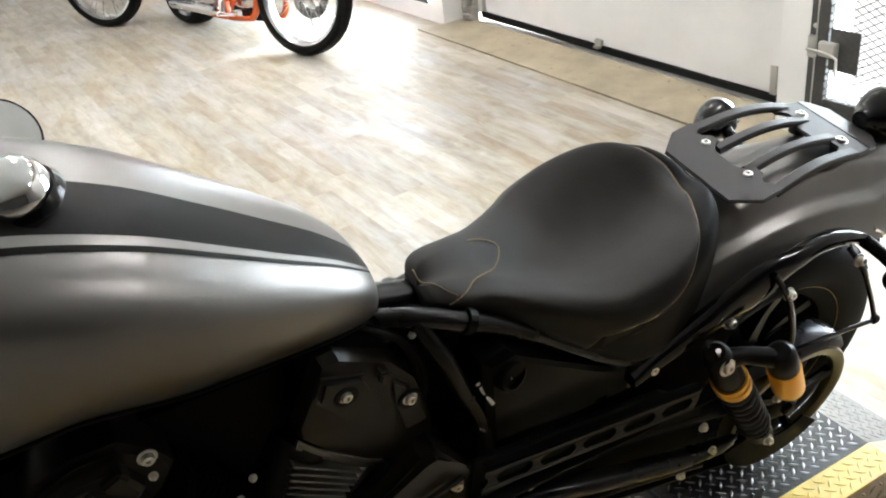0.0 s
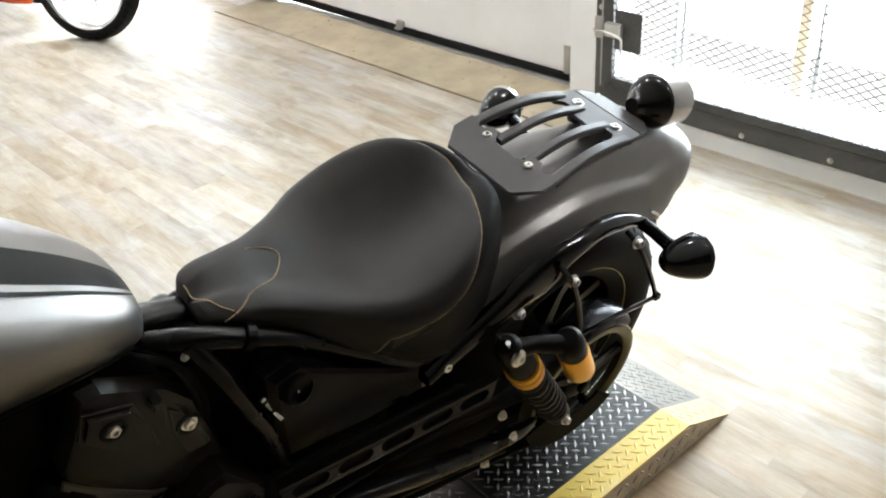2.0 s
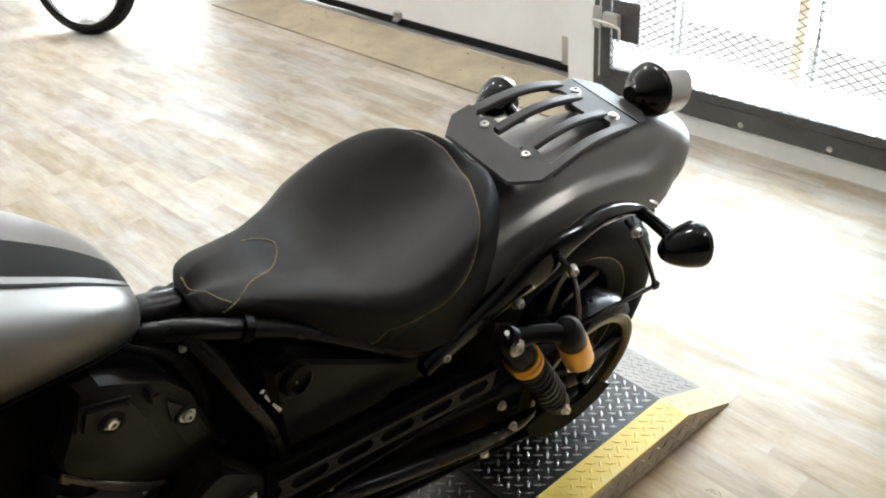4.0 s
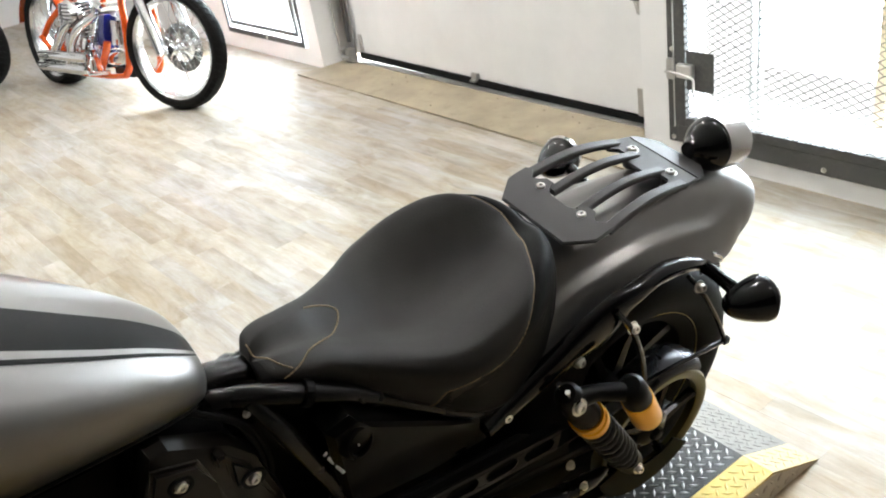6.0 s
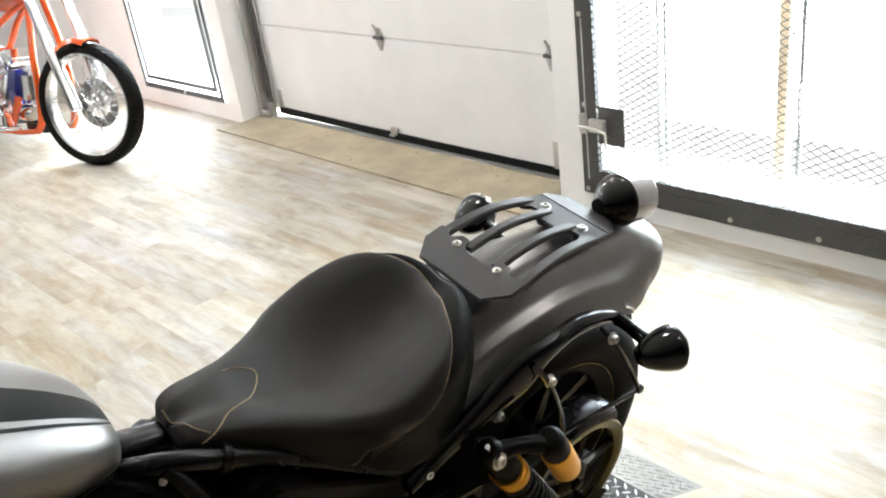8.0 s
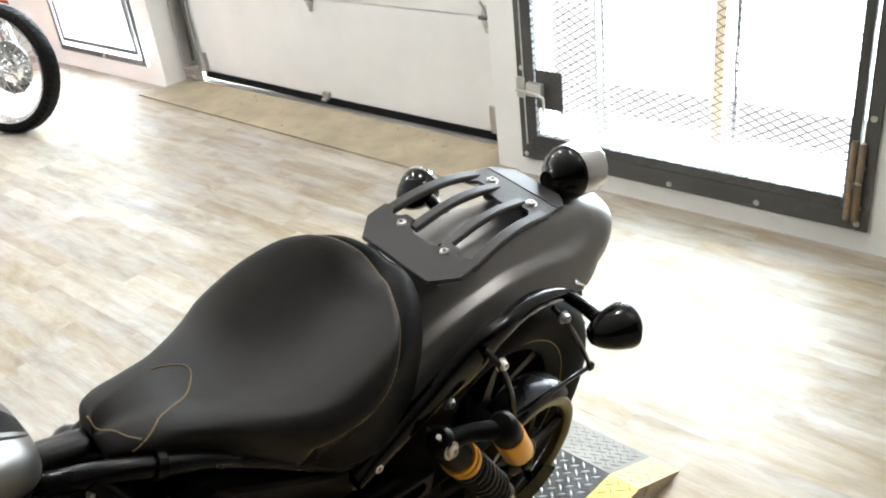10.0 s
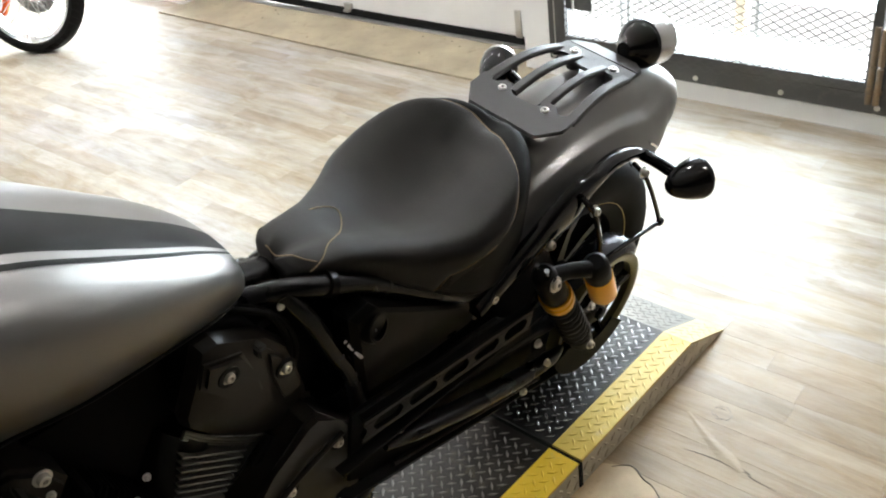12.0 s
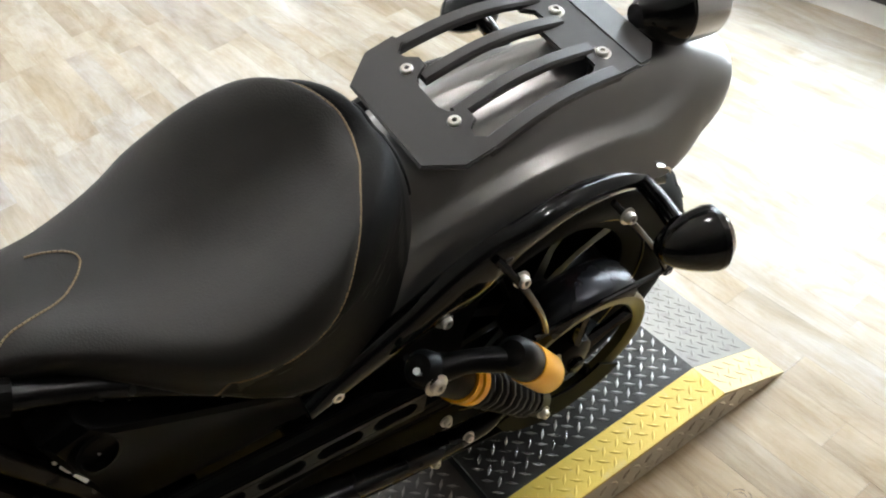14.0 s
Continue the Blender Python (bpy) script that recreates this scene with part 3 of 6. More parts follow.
def lugs(x0, x1, y0, y1, height, pitch=0.0218, bm=None, m=None):
    """Raised lozenges of a chequer plate, turned about by quarter turns."""
    bm = bm or bmesh.new()
    m = m or Matrix()
    p, l, w, h = pitch, pitch * 0.60, pitch * 0.15, pitch * 0.075
    q = math.sqrt(0.5)
    n = int((x1 - x0 + y1 - y0) / (p * q)) + 2
    for i in range(-1, n):
        for j in range(-n, n):
            c = Vector((x0 + (i - j) * p * q, y0 + (i + j) * p * q, 0))
            if not (x0 + l * 0.5 < c.x < x1 - l * 0.5 and y0 + l * 0.5 < c.y < y1 - l * 0.5):
                continue
            a = math.pi / 4 if (i + j) % 2 else -math.pi / 4
            d, s = Vector((math.cos(a), math.sin(a), 0)), Vector((-math.sin(a), math.cos(a), 0))
            base = [c - d * l, c - s * w, c + d * l, c + s * w]
            top = [c - d * l * 0.72, c - s * w * 0.5, c + d * l * 0.72, c + s * w * 0.5]
            lo = [bm.verts.new(m @ Vector((p.x, p.y, height(p.y) + 0.0002))) for p in base]
            hi = [bm.verts.new(m @ Vector((p.x, p.y, height(p.y) + h))) for p in top]
            bm.faces.new(hi)
            for k in range(4):
                bm.faces.new((lo[k], lo[(k + 1) % 4], hi[(k + 1) % 4], hi[k]))
    return bm


def plate_strip(name, x0, x1, ys, height, material, parent, label, base=-0.006, lug_material=None):
    bm = bmesh.new()
    bm_loft([[(x0, y, height(y)), (x1, y, height(y)), (x1, y, height(y) + base), (x0, y, height(y) + base)] for y in ys], bm=bm)
    ob = part(name, bm, material, parent, label)
    lug = part("raised_lug", lugs(x0 + 0.003, x1 - 0.003, ys[0] + 0.004, ys[-1] - 0.004, height), DECK_LUG if material == DECK_BLACK else lug_material or material, ob, "", True, 80)
    tagged(lug, kind="stuff")
    return ob


def motorcycle_lift():
    lift = thing("motorcycle_lift", "lowered black chequer plate motorcycle lift with yellow edges", "lift table", LIFT)
    flat = lambda y: 0.08
    slope = lambda y: 0.08 if y < 0.485 else 0.08 - 0.078 * min(1, (y - 0.485) / 0.177)
    w = 0.66
    ys = [0.006, 0.25, 0.485, 0.54, 0.60, 0.662]
    plate_strip("ramp_yellow_edge", -0.08, 0.0, ys[:3], slope, RAMP_YELLOW, lift, "faded yellow chequer plate edge")
    plate_strip("ramp_faded_edge", -0.08, 0.0, [0.4855] + ys[3:], slope, FADED_YELLOW, lift, "yellow paint worn to cream on the slope")
    plate_strip("ramp_plate", -w + 0.08, -0.0805, [0.006, 0.25, 0.485], slope, DECK_BLACK, lift, "black chequer plate")
    plate_strip("ramp_slope", -w + 0.08, -0.0805, [0.4855, 0.54, 0.60, 0.662], slope, RAMP_STEEL_DARK, lift, "chequer plate worn to bare steel")
    plate_strip("ramp_yellow_edge", -w, -w + 0.0795, ys, slope, RAMP_YELLOW, lift, "yellow painted chequer plate edge")
    yd = [-2.3, -1.5, -0.8, -0.006]
    plate_strip("deck_yellow_edge", -0.08, 0.0, yd, flat, DECK_YELLOW, lift, "yellow painted chequer plate edge")
    plate_strip("deck_plate", -w + 0.08, -0.0805, yd, flat, DECK_BROWN, lift, "dull black chequer plate deck", lug_material=DECK_LUG_DULL)
    plate_strip("deck_yellow_edge", -w, -w + 0.0795, yd, flat, DECK_YELLOW, lift, "yellow painted chequer plate edge")
    for x in (0.0, -w):
        s = 1 if x == 0 else -1
        for name, y0, y1, prof in (("ramp_side", 0.006, 0.662, slope), ("deck_side", -2.3, -0.006, flat)):
            yy = np.linspace(y0, y1, 14 if name == "ramp_side" else 3)
            bm = bm_loft([[(x - s * 0.001, y, prof(y) - 0.0062), (x - s * 0.006, y, prof(y) - 0.0062), (x - s * 0.006, y, 0.0005), (x - s * 0.001, y, 0.0005)] for y in yy])
            side = part(name, bm, DECK_STEEL_LIGHT, lift, "bare chequer plate side skirt")
            bm = bmesh.new()
            n = int((y1 - y0) / 0.0265)
            for i in range(n):
                y = y0 + (i + 0.5) * (y1 - y0) / n
                for k in range(2):
                    z = 0.02 + k * 0.03
                    if z > prof(y) - 0.018:
                        continue
                    a = math.pi / 4 if (i + k) % 2 else -math.pi / 4
                    d, e = Vector((0, math.cos(a), math.sin(a))), Vector((0, -math.sin(a), math.cos(a)))
                    c, o = Vector((x - s * 0.001, y, z)), Vector((s * 0.0028, 0, 0))
                    lo = [bm.verts.new(p + o * 0.1) for p in (c - d * 0.0125, c - e * 0.004, c + d * 0.0125, c + e * 0.004)]
                    hi = [bm.verts.new(p + o) for p in (c - d * 0.008, c - e * 0.0014, c + d * 0.008, c + e * 0.0014)]
                    bm.faces.new(hi)
                    for q in range(4):
                        bm.faces.new((lo[q], lo[(q + 1) % 4], hi[(q + 1) % 4], hi[q]))
            tagged(part("raised_lug", bm, DECK_STEEL_LIGHT, side), kind="stuff")
    part("joint_strip", bm_box((-w, -0.0055, 0.002), (0.002, 0.0055, 0.076)), SEAL, lift, "black gap strip between deck and ramp")
    for y in (0.1, -0.2, -1.0, -2.0):
        for x in (-0.56, -0.12):
            part("foot", bm_box((x, y, 0.0), (x + 0.06, y + 0.06, 0.074), 0.003), SATIN_BLACK, lift)
    # half-round side plate bolted beside the deck
    pm = Matrix.Translation((0, 0, 0.038))
    out = [(0.003, -0.80), (0.003, -0.076), (0.012, -0.084), (0.034, -0.098), (0.058, -0.116), (0.084, -0.138), (0.106, -0.163), (0.125, -0.190), (0.141, -0.225), (0.152, -0.27), (0.158, -0.33), (0.158, -0.45), (0.146, -0.58), (0.12, -0.68), (0.07, -0.76)]
    side_plate = part("side_plate", bm_prism(out, 0.0, 0.006, 0.001, pm), BRIGHT_PLATE, lift, "bright half-round chequer side plate")
    tagged(part("raised_lug", lugs(0.004, 0.145, -0.66, -0.175, lambda y: 0.006, 0.026, None, pm), BRIGHT_PLATE, side_plate), kind="stuff")
    tagged(part("raised_lug", lugs(0.004, 0.075, -0.19, -0.09, lambda y: 0.006, 0.026, None, pm), BRIGHT_PLATE, side_plate), kind="stuff")
    bolt("bolt", (0.045, -0.155, 0.044), (0, 0, 1), side_plate, 0.006, 0.004)
    for y in (-0.2, -0.45, -0.7):
        part("plate_arm", bm_box((-0.04, y - 0.012, 0.026), (0.1, y + 0.012, 0.0378), 0.002), DECK_STEEL_LIGHT, side_plate)
    return lift


motorcycle_lift()

# torn place in the floor covering beside the lift
TEAR = [(-0.674, 0.945), (-0.655, 0.962), (-0.636, 0.970), (-0.615, 0.962), (-0.596, 0.950), (-0.575, 0.945), (-0.556, 0.934), (-0.535, 0.917), (-0.520, 0.919), (-0.500, 0.914), (-0.472, 0.913), (-0.456, 0.900), (-0.438, 0.895), (-0.40, 0.899), (-0.355, 0.906), (-0.31, 0.90), (-0.26, 0.87), (-0.2, 0.84)]
tagged(part("bare_patch", bm_prism([(-0.705, 0.94)] + TEAR[1:] + [(-0.1, 0.6), (-0.12, 0.2), (-0.3, -0.2), (-0.85, -0.3), (-0.79, 0.0)], 0.0003, 0.0012), SUBFLOOR, None), "bare glued patch where floor vinyl is torn off", "floor patch", kind="structure")
lip = bm_tube([(x, y, 0.0012) for x, y in TEAR], [0.0008, 0.0022, 0.0014, 0.0030, 0.0016, 0.0024, 0.0010], 6)
tagged(part("torn_vinyl_edge", lip, TEAR_BROWN, None), "dark ragged curled edge of torn floor vinyl", "torn edge", kind="structure")
knot = bmesh.new()
for a0, a1, rx, ry in ((0.3, 1.5, 0.021, 0.024), (1.7, 2.9, 0.019, 0.022), (3.2, 4.3, 0.020, 0.020), (4.5, 5.6, 0.018, 0.022), (0.9, 2.4, 0.013, 0.015), (3.6, 5.0, 0.012, 0.016), (5.5, 6.6, 0.027, 0.026)):
    bm_tube([(-0.542 + rx * math.cos(a), 1.231 + ry * math.sin(a), 0.0003) for a in np.linspace(a0, a1, 6)], [0.0003, 0.0011, 0.0006, 0.0012, 0.0003], 5, True, knot)
tagged(part("floor_ring", knot, KNOT_BROWN, None), "small brown broken ring mark worn into the floor", "floor mark", kind="structure")
slits = bmesh.new()
for pts in ([(-0.561, 1.081), (-0.497, 1.089), (-0.438, 1.085)], [(-0.432, 1.096), (-0.415, 1.090), (-0.402, 1.080), (-0.341, 1.073)], [(-0.425, 1.086), (-0.41, 1.089), (-0.402, 1.079)], [(-0.584, 0.747), (-0.585, 0.815)]):
    bm_tube([(x, y, 0.0008 if y > 0.9 else 0.0016) for x, y in pts], [0.0003, 0.0010, 0.0003], 6, True, slits)
tagged(part("floor_scratches", slits, TEAR_BROWN, None), "long brown scratches in the vinyl floor", "scratches", kind="stuff")
# the vinyl has lifted into a fold between the knot and the long slit
FOLD = smooth_path([(-0.61, 1.195, 0.002), (-0.52, 1.134, 0.006), (-0.47, 1.106, 0.009), (-0.428, 1.084, 0.004)], 5)
rows = []
for q in FOLD:
    across = Vector((0.54, 0.84, 0)) * q.z * 2.2
    rows.append([Vector((q.x, q.y, 0.0002)) + across * k + Vector((0, 0, q.z * 0.24 * (1 - k * k) ** 2)) for k in (-1, -0.6, -0.25, 0, 0.25, 0.6, 1)])
tagged(part("vinyl_fold", bm_loft(rows), PLANK, None, "", True, 80), "low crease raised in the floor vinyl", "floor crease", kind="structure")


# ---- black and grey cruiser on the lift: x to its left, y to its rear, z up ----
BIKE = pose(-0.996, 0.9556, 0.0825, 0, 0, -4.3) @ pose(0, 0, 0, 0, 13.9, 0)
bike = thing("motorcycle", "satin grey and black cruiser motorcycle leaning on the lift", "motorcycle", BIKE)
CX = 0.012


def sgn_pow(v, p):
    return math.copysign(abs(v) ** p, v)


TANK = [(-0.688, 0.028, 0.912, 0.864), (-0.694, 0.053, 0.928, 0.856), (-0.710, 0.078, 0.952, 0.851), (-0.752, 0.102, 0.992, 0.854), (-0.812, 0.124, 1.037, 0.862), (-0.882, 0.143, 1.088, 0.868),
        (-0.962, 0.159, 1.142, 0.874), (-1.062, 0.168, 1.188, 0.894), (-1.162, 0.168, 1.211, 0.886), (-1.262, 0.158, 1.214, 0.880), (-1.352, 0.129, 1.200, 0.881), (-1.402, 0.070, 1.173, 0.893)]
TANK_X = -0.018
TANK_FINE = [(a.x, a.y, a.z, b.y) for a, b in zip(smooth_path([s[:3] for s in TANK], 8), smooth_path([(s[0], s[3], 0) for s in TANK], 8))][::-1]


def tank_station(y):
    ys = [s[0] for s in TANK_FINE]
    return [float(np.interp(y, ys, [s[k] for s in TANK_FINE])) for k in (1, 2, 3)]


def tank_point(y, th, lift=0.0):
    w, top, low = tank_station(y)
    zc = low + 0.68 * (top - low)
    c, s = math.cos(th), math.sin(th)
    h = (top - zc) if s >= 0 else (zc - low)
    px, pz = (0.82, 0.90) if s >= 0 else (1.0, 1.0)
    return Vector((TANK_X + (w + lift) * sgn_pow(c, px), y, zc + (h + lift) * sgn_pow(s, pz)))


def fuel_tank():
    ys = [s[0] for s in TANK_FINE][::-1]
    rings = [[tank_point(y, 2 * math.pi * k / 56) for k in range(56)] for y in ys]
    tank = part("fuel_tank", bm_loft(rings), GREY_PAINT, bike, "satin grey teardrop fuel tank with black centre band", True, 60)

    def band(name, x_of, lift, material, label):
        """A strip of paint on the tank between two distances from its middle."""
        rows = []
        for y in [s[0] for s in TANK_FINE[::-1]][6:-8]:
            w = tank_station(y)[0]
            a, b = x_of(w)
            row = []
            for k in range(9):
                x = a + (b - a) * k / 8
                c = max(-1, min(1, x / w))
                th = math.acos(sgn_pow(c, 1 / 0.82))
                row.append(tank_point(y, th, lift))
            rows.append(row)
        part(name, bm_loft(rows, False, False), material, tank, label, True, 80)

    band("centre_band", lambda w: (-0.02 * w, 0.49 * w), 0.0007, BLACK_BAND, "satin black centre band")
    band("pinstripe", lambda w: (0.49 * w, 0.565 * w), 0.0006, PIN_GREY, "thin silver pinstripe")
    band("pinstripe", lambda w: (0.565 * w, 0.615 * w), 0.0007, BLACK_BAND, "thin black pinstripe")
    z = tank_station(-1.046)[1]
    cap_m = pose(TANK_X + 0.028, -1.046, z - 0.010, 17)
    cap = part("filler_cap", bm_lathe([(0.0, 0.010), (0.0385, 0.010), (0.0395, 0.014), (0.0390, 0.020), (0.0365, 0.028), (0.0315, 0.036), (0.0240, 0.0425), (0.0130, 0.0468), (0.0, 0.048)], cap_m, 36), CHROME, tank, "chrome domed filler cap", True)
    part("cap_collar", bm_ring([(0.034, 0.0), (0.046, 0.0), (0.0455, 0.006), (0.042, 0.0125), (0.036, 0.0135)], cap_m, 36), GLOSS_BLACK, cap, "black rubber collar", True)
    # weld lip along the tank's lower edge
    part("tank_lip", bm_tube([tank_point(y, -0.75, 0.002) for y in np.linspace(-1.3, -0.715, 14)], 0.003, 8), SATIN_BLACK, tank, "dark folded seam", True)
    return tank


fuel_tank()

# y, half width and height of the padded edge, height in the middle, half width and height of the lower edge
SEAT = [(-0.624, 0.028, 0.860, 0.856, 0.030, 0.838), (-0.612, 0.048, 0.872, 0.864, 0.046, 0.828), (-0.585, 0.058, 0.875, 0.867, 0.058, 0.822), (-0.540, 0.067, 0.866, 0.859, 0.068, 0.812), (-0.500, 0.080, 0.850, 0.838, 0.083, 0.792), (-0.460, 0.101, 0.837, 0.823, 0.103, 0.766), (-0.420, 0.127, 0.829, 0.809, 0.126, 0.739), (-0.380, 0.151, 0.830, 0.804, 0.144, 0.714), (-0.340, 0.161, 0.839, 0.807, 0.152, 0.692), (-0.300, 0.162, 0.853, 0.816, 0.152, 0.680), (-0.260, 0.154, 0.867, 0.829, 0.146, 0.677), (-0.225, 0.140, 0.878, 0.844, 0.137, 0.688), (-0.195, 0.119, 0.886, 0.862, 0.124, 0.712), (-0.170, 0.095, 0.888, 0.868, 0.108, 0.747), (-0.150, 0.067, 0.881, 0.874, 0.087, 0.789), (-0.138, 0.036, 0.866, 0.864, 0.058, 0.823)]


SEAT_FINE = [(a.x, a.y, a.z, b.x, b.y, b.z) for a, b in zip(smooth_path([s[:3] for s in SEAT], 6), smooth_path([s[3:] for s in SEAT], 6))]


def seat_station(y):
    ys = [s[0] for s in SEAT_FINE]
    return [float(np.interp(y, ys, [s[k] for s in SEAT_FINE])) for k in (1, 2, 3, 4, 5)]


def seat_section(y, inflate=0.0):
    """Half a dozen points up each side and a dished top."""
    w, ze, zm, wb, zb = seat_station(y)
    w, wb, ze, zm = w + inflate, wb + inflate, ze + inflate, zm + inflate
    side = [(wb - 0.012, zb - 0.004), (wb, zb + 0.008), (wb + 0.001, zb + 0.3 * (ze - zb)), ((w + wb) / 2 + 0.004, zb + 0.62 * (ze - zb)), (w + 0.002, zb + 0.84 * (ze - zb)), (w - 0.010, zb + 0.955 * (ze - zb)), (w - 0.026, ze)]
    top = [(x * (w - 0.026), zm + (ze - zm) * (0.5 - 0.5 * math.cos(math.pi * x))) for x in (0.75, 0.5, 0.25, 0.0)]
    half = side + top
    pts = half + [(-x, z) for x, z in half[-2::-1]]
    return [Vector((CX - 0.008 + x, y, z)) for x, z in pts]


# stitch row round the rear of the pad: y and the share of the way from one lower edge over the top to the other
REAR_SEAM = [(-0.420, 0.04), (-0.400, 0.125), (-0.355, 0.165), (-0.311, 0.178), (-0.281, 0.20), (-0.255, 0.237), (-0.228, 0.295), (-0.205, 0.34), (-0.183, 0.40), (-0.168, 0.5), (-0.166, 0.60), (-0.176, 0.66), (-0.19, 0.70), (-0.225, 0.745), (-0.27, 0.785), (-0.33, 0.82), (-0.39, 0.86), (-0.42, 0.95)]


def seam_y(f):
    return float(np.interp(f, [p[1] for p in REAR_SEAM], [p[0] for p in REAR_SEAM]))


def seat_pad(y, f):
    """How far the stuffing lifts the cover: nothing at the seam and behind it, most two fingers ahead of it."""
    t = max(0.0, min(1.0, (seam_y(f) - y) / 0.032))
    nose = max(0.0, min(1.0, (y + 0.57) / 0.12))
    return 0.0072 * math.sqrt(t * (2 - t)) * nose * nose * (3 - 2 * nose)


def seat_point(y, f, inflate=0.0):
    """A point at a share f of the way over the seat's section."""
    pts = smooth_path(seat_section(y, inflate), 4)
    n = len(pts) - 1
    i = min(int(f * n), n - 1)
    return pts[i].lerp(pts[i + 1], f * n - i)


def seat():
    ys = [p.x for p in smooth_path([(s[0], 0, 0) for s in SEAT], 9)]
    fs = np.linspace(0, 1, 89)
    root = part("seat", bm_loft([[seat_point(y, f, seat_pad(y, f)) for f in fs] for y in ys]), LEATHER, bike, "black leather solo saddle with tan stitching", True, 75)

    def seam(name, line, r=0.0012):
        fine = smooth_path([(y, f, 0) for y, f in line], 5)
        pts = [seat_point(p.x, p.y, seat_pad(p.x, p.y) + 0.0008) for p in fine]
        bm = bmesh.new()
        for a, b in zip(pts, pts[1:]):
            n = max(1, round((b - a).length / 0.0055))
            for k in range(n):
                bm_tube([a.lerp(b, (k + 0.1) / n), a.lerp(b, (k + 0.9) / n)], r, 5, False, bm)
        tagged(part(name, bm, THREAD, root, "tan stitched seam", True), kind="stuff")

    seam("rear_stitching", REAR_SEAM, 0.0012)
    seam("nose_stitching", [(-0.603, 0.175), (-0.566, 0.265), (-0.524, 0.405), (-0.492, 0.505), (-0.475, 0.56), (-0.470, 0.59), (-0.477, 0.62), (-0.499, 0.66), (-0.515, 0.68)], 0.0012)
    seam("edge_stitching", [(-0.617, 0.72), (-0.617, 0.55), (-0.611, 0.38), (-0.602, 0.275), (-0.588, 0.225)], 0.0011)
    # skirt panel behind the stitching, with a folded hem along its rear edge
    rows = []
    for f in np.linspace(0.03, 0.97, 61):
        ya = seam_y(f) + 0.003
        rows.append([seat_point(min(ya + (-0.1392 - ya) * k / 9, -0.1392), f, 0.0012 if 0 < k else 0.0004) for k in range(10)])
    part("skirt_panel", bm_loft(rows, False, False), LEATHER_SKIRT, root, "grained black skirt panel", True, 80)
    part("skirt_hem", bm_tube([seat_point(-0.1415, f, 0.001) for f in np.linspace(0.08, 0.92, 40)], 0.0028, 7, False), LEATHER_SKIRT, root, "rolled rear hem", True)
    part("base_pan", bm_loft([[Vector((p.x * 0.93, p.y, p.z - 0.012)) for p in seat_section(y)[:3]] + [Vector((p.x * 0.93, p.y, p.z - 0.012)) for p in seat_section(y)[-3:]] for y in (-0.6, -0.54, -0.46, -0.38, -0.3, -0.24, -0.2)]), SATIN_BLACK, root, "black seat base")
    return root


seat()

# y, height on the middle, height of the shoulder line, height of the lower edge, half width
FENDER = [(-0.30, 0.775, 0.715, 0.664, 0.098), (-0.22, 0.812, 0.757, 0.698, 0.101), (-0.153, 0.832, 0.782, 0.724, 0.104), (-0.10, 0.841, 0.794, 0.741, 0.105), (-0.05, 0.847, 0.801, 0.755, 0.106), (0.0, 0.850, 0.805, 0.762, 0.107), (0.05, 0.850, 0.803, 0.757, 0.107), (0.11, 0.846, 0.794, 0.741, 0.107), (0.16, 0.840, 0.782, 0.722, 0.107), (0.205, 0.832, 0.770, 0.702, 0.106), (0.25, 0.822, 0.757, 0.690, 0.105), (0.29, 0.810, 0.748, 0.695, 0.101), (0.325, 0.797, 0.745, 0.706, 0.094), (0.352, 0.784, 0.745, 0.717, 0.083), (0.374, 0.772, 0.745, 0.727, 0.067), (0.390, 0.760, 0.744, 0.735, 0.044), (0.398, 0.750, 0.743, 0.740, 0.016)]


def rear_fender():
    def section(y, zm, zs, zl, w, off):
        w, zm, zs = w - off, zm - off, zs - off
        fl = max(0.0, min(1.0, (0.30 - y) / 0.10))
        d, c = zs - zl, zm - zs
        rolled = [(w + 0.027, zl), (w + 0.019, zl + 0.22 * d), (w + 0.011, zl + 0.46 * d), (w + 0.004, zl + 0.70 * d), (w - 0.003, zl + 0.90 * d), (w - 0.012, zs), (w * 0.78, zs + 0.13 * c), (w * 0.66, zs + 0.40 * c), (w * 0.5, zs + 0.72 * c), (w * 0.25, zs + 0.94 * c), (0, zm)]
        h = zm - zl
        plain = [(w * math.cos(a), zl + h * math.sin(a) ** 0.85) for a in [0.5 * math.pi * k / 10 for k in range(11)]]
        half = [(a[0] * fl + b[0] * (1 - fl), a[1] * fl + b[1] * (1 - fl)) for a, b in zip(rolled, plain)]
        half[-1] = (0, zm)
        return smooth_path([Vector((CX + x, y, z)) for x, z in half + [(-x, z) for x, z in half[-2::-1]]], 3)

    sm = smooth_path([(s[0], s[1], s[2]) for s in FENDER], 4)
    lo = smooth_path([(s[0], s[3], s[4]) for s in FENDER], 4)
    rings = []
    for a, b in zip(sm, lo):
        outer, inner = section(a.x, a.y, a.z, b.y, b.z, 0), section(a.x, a.y, a.z, b.y, max(0.006, b.z), 0.004)
        rings.append(outer + inner[::-1])
    f = part("rear_fender", bm_loft(rings), GREY_PAINT, bike, "satin grey rear fender with rolled shoulder", True, 50)
    return f


rear_fender()


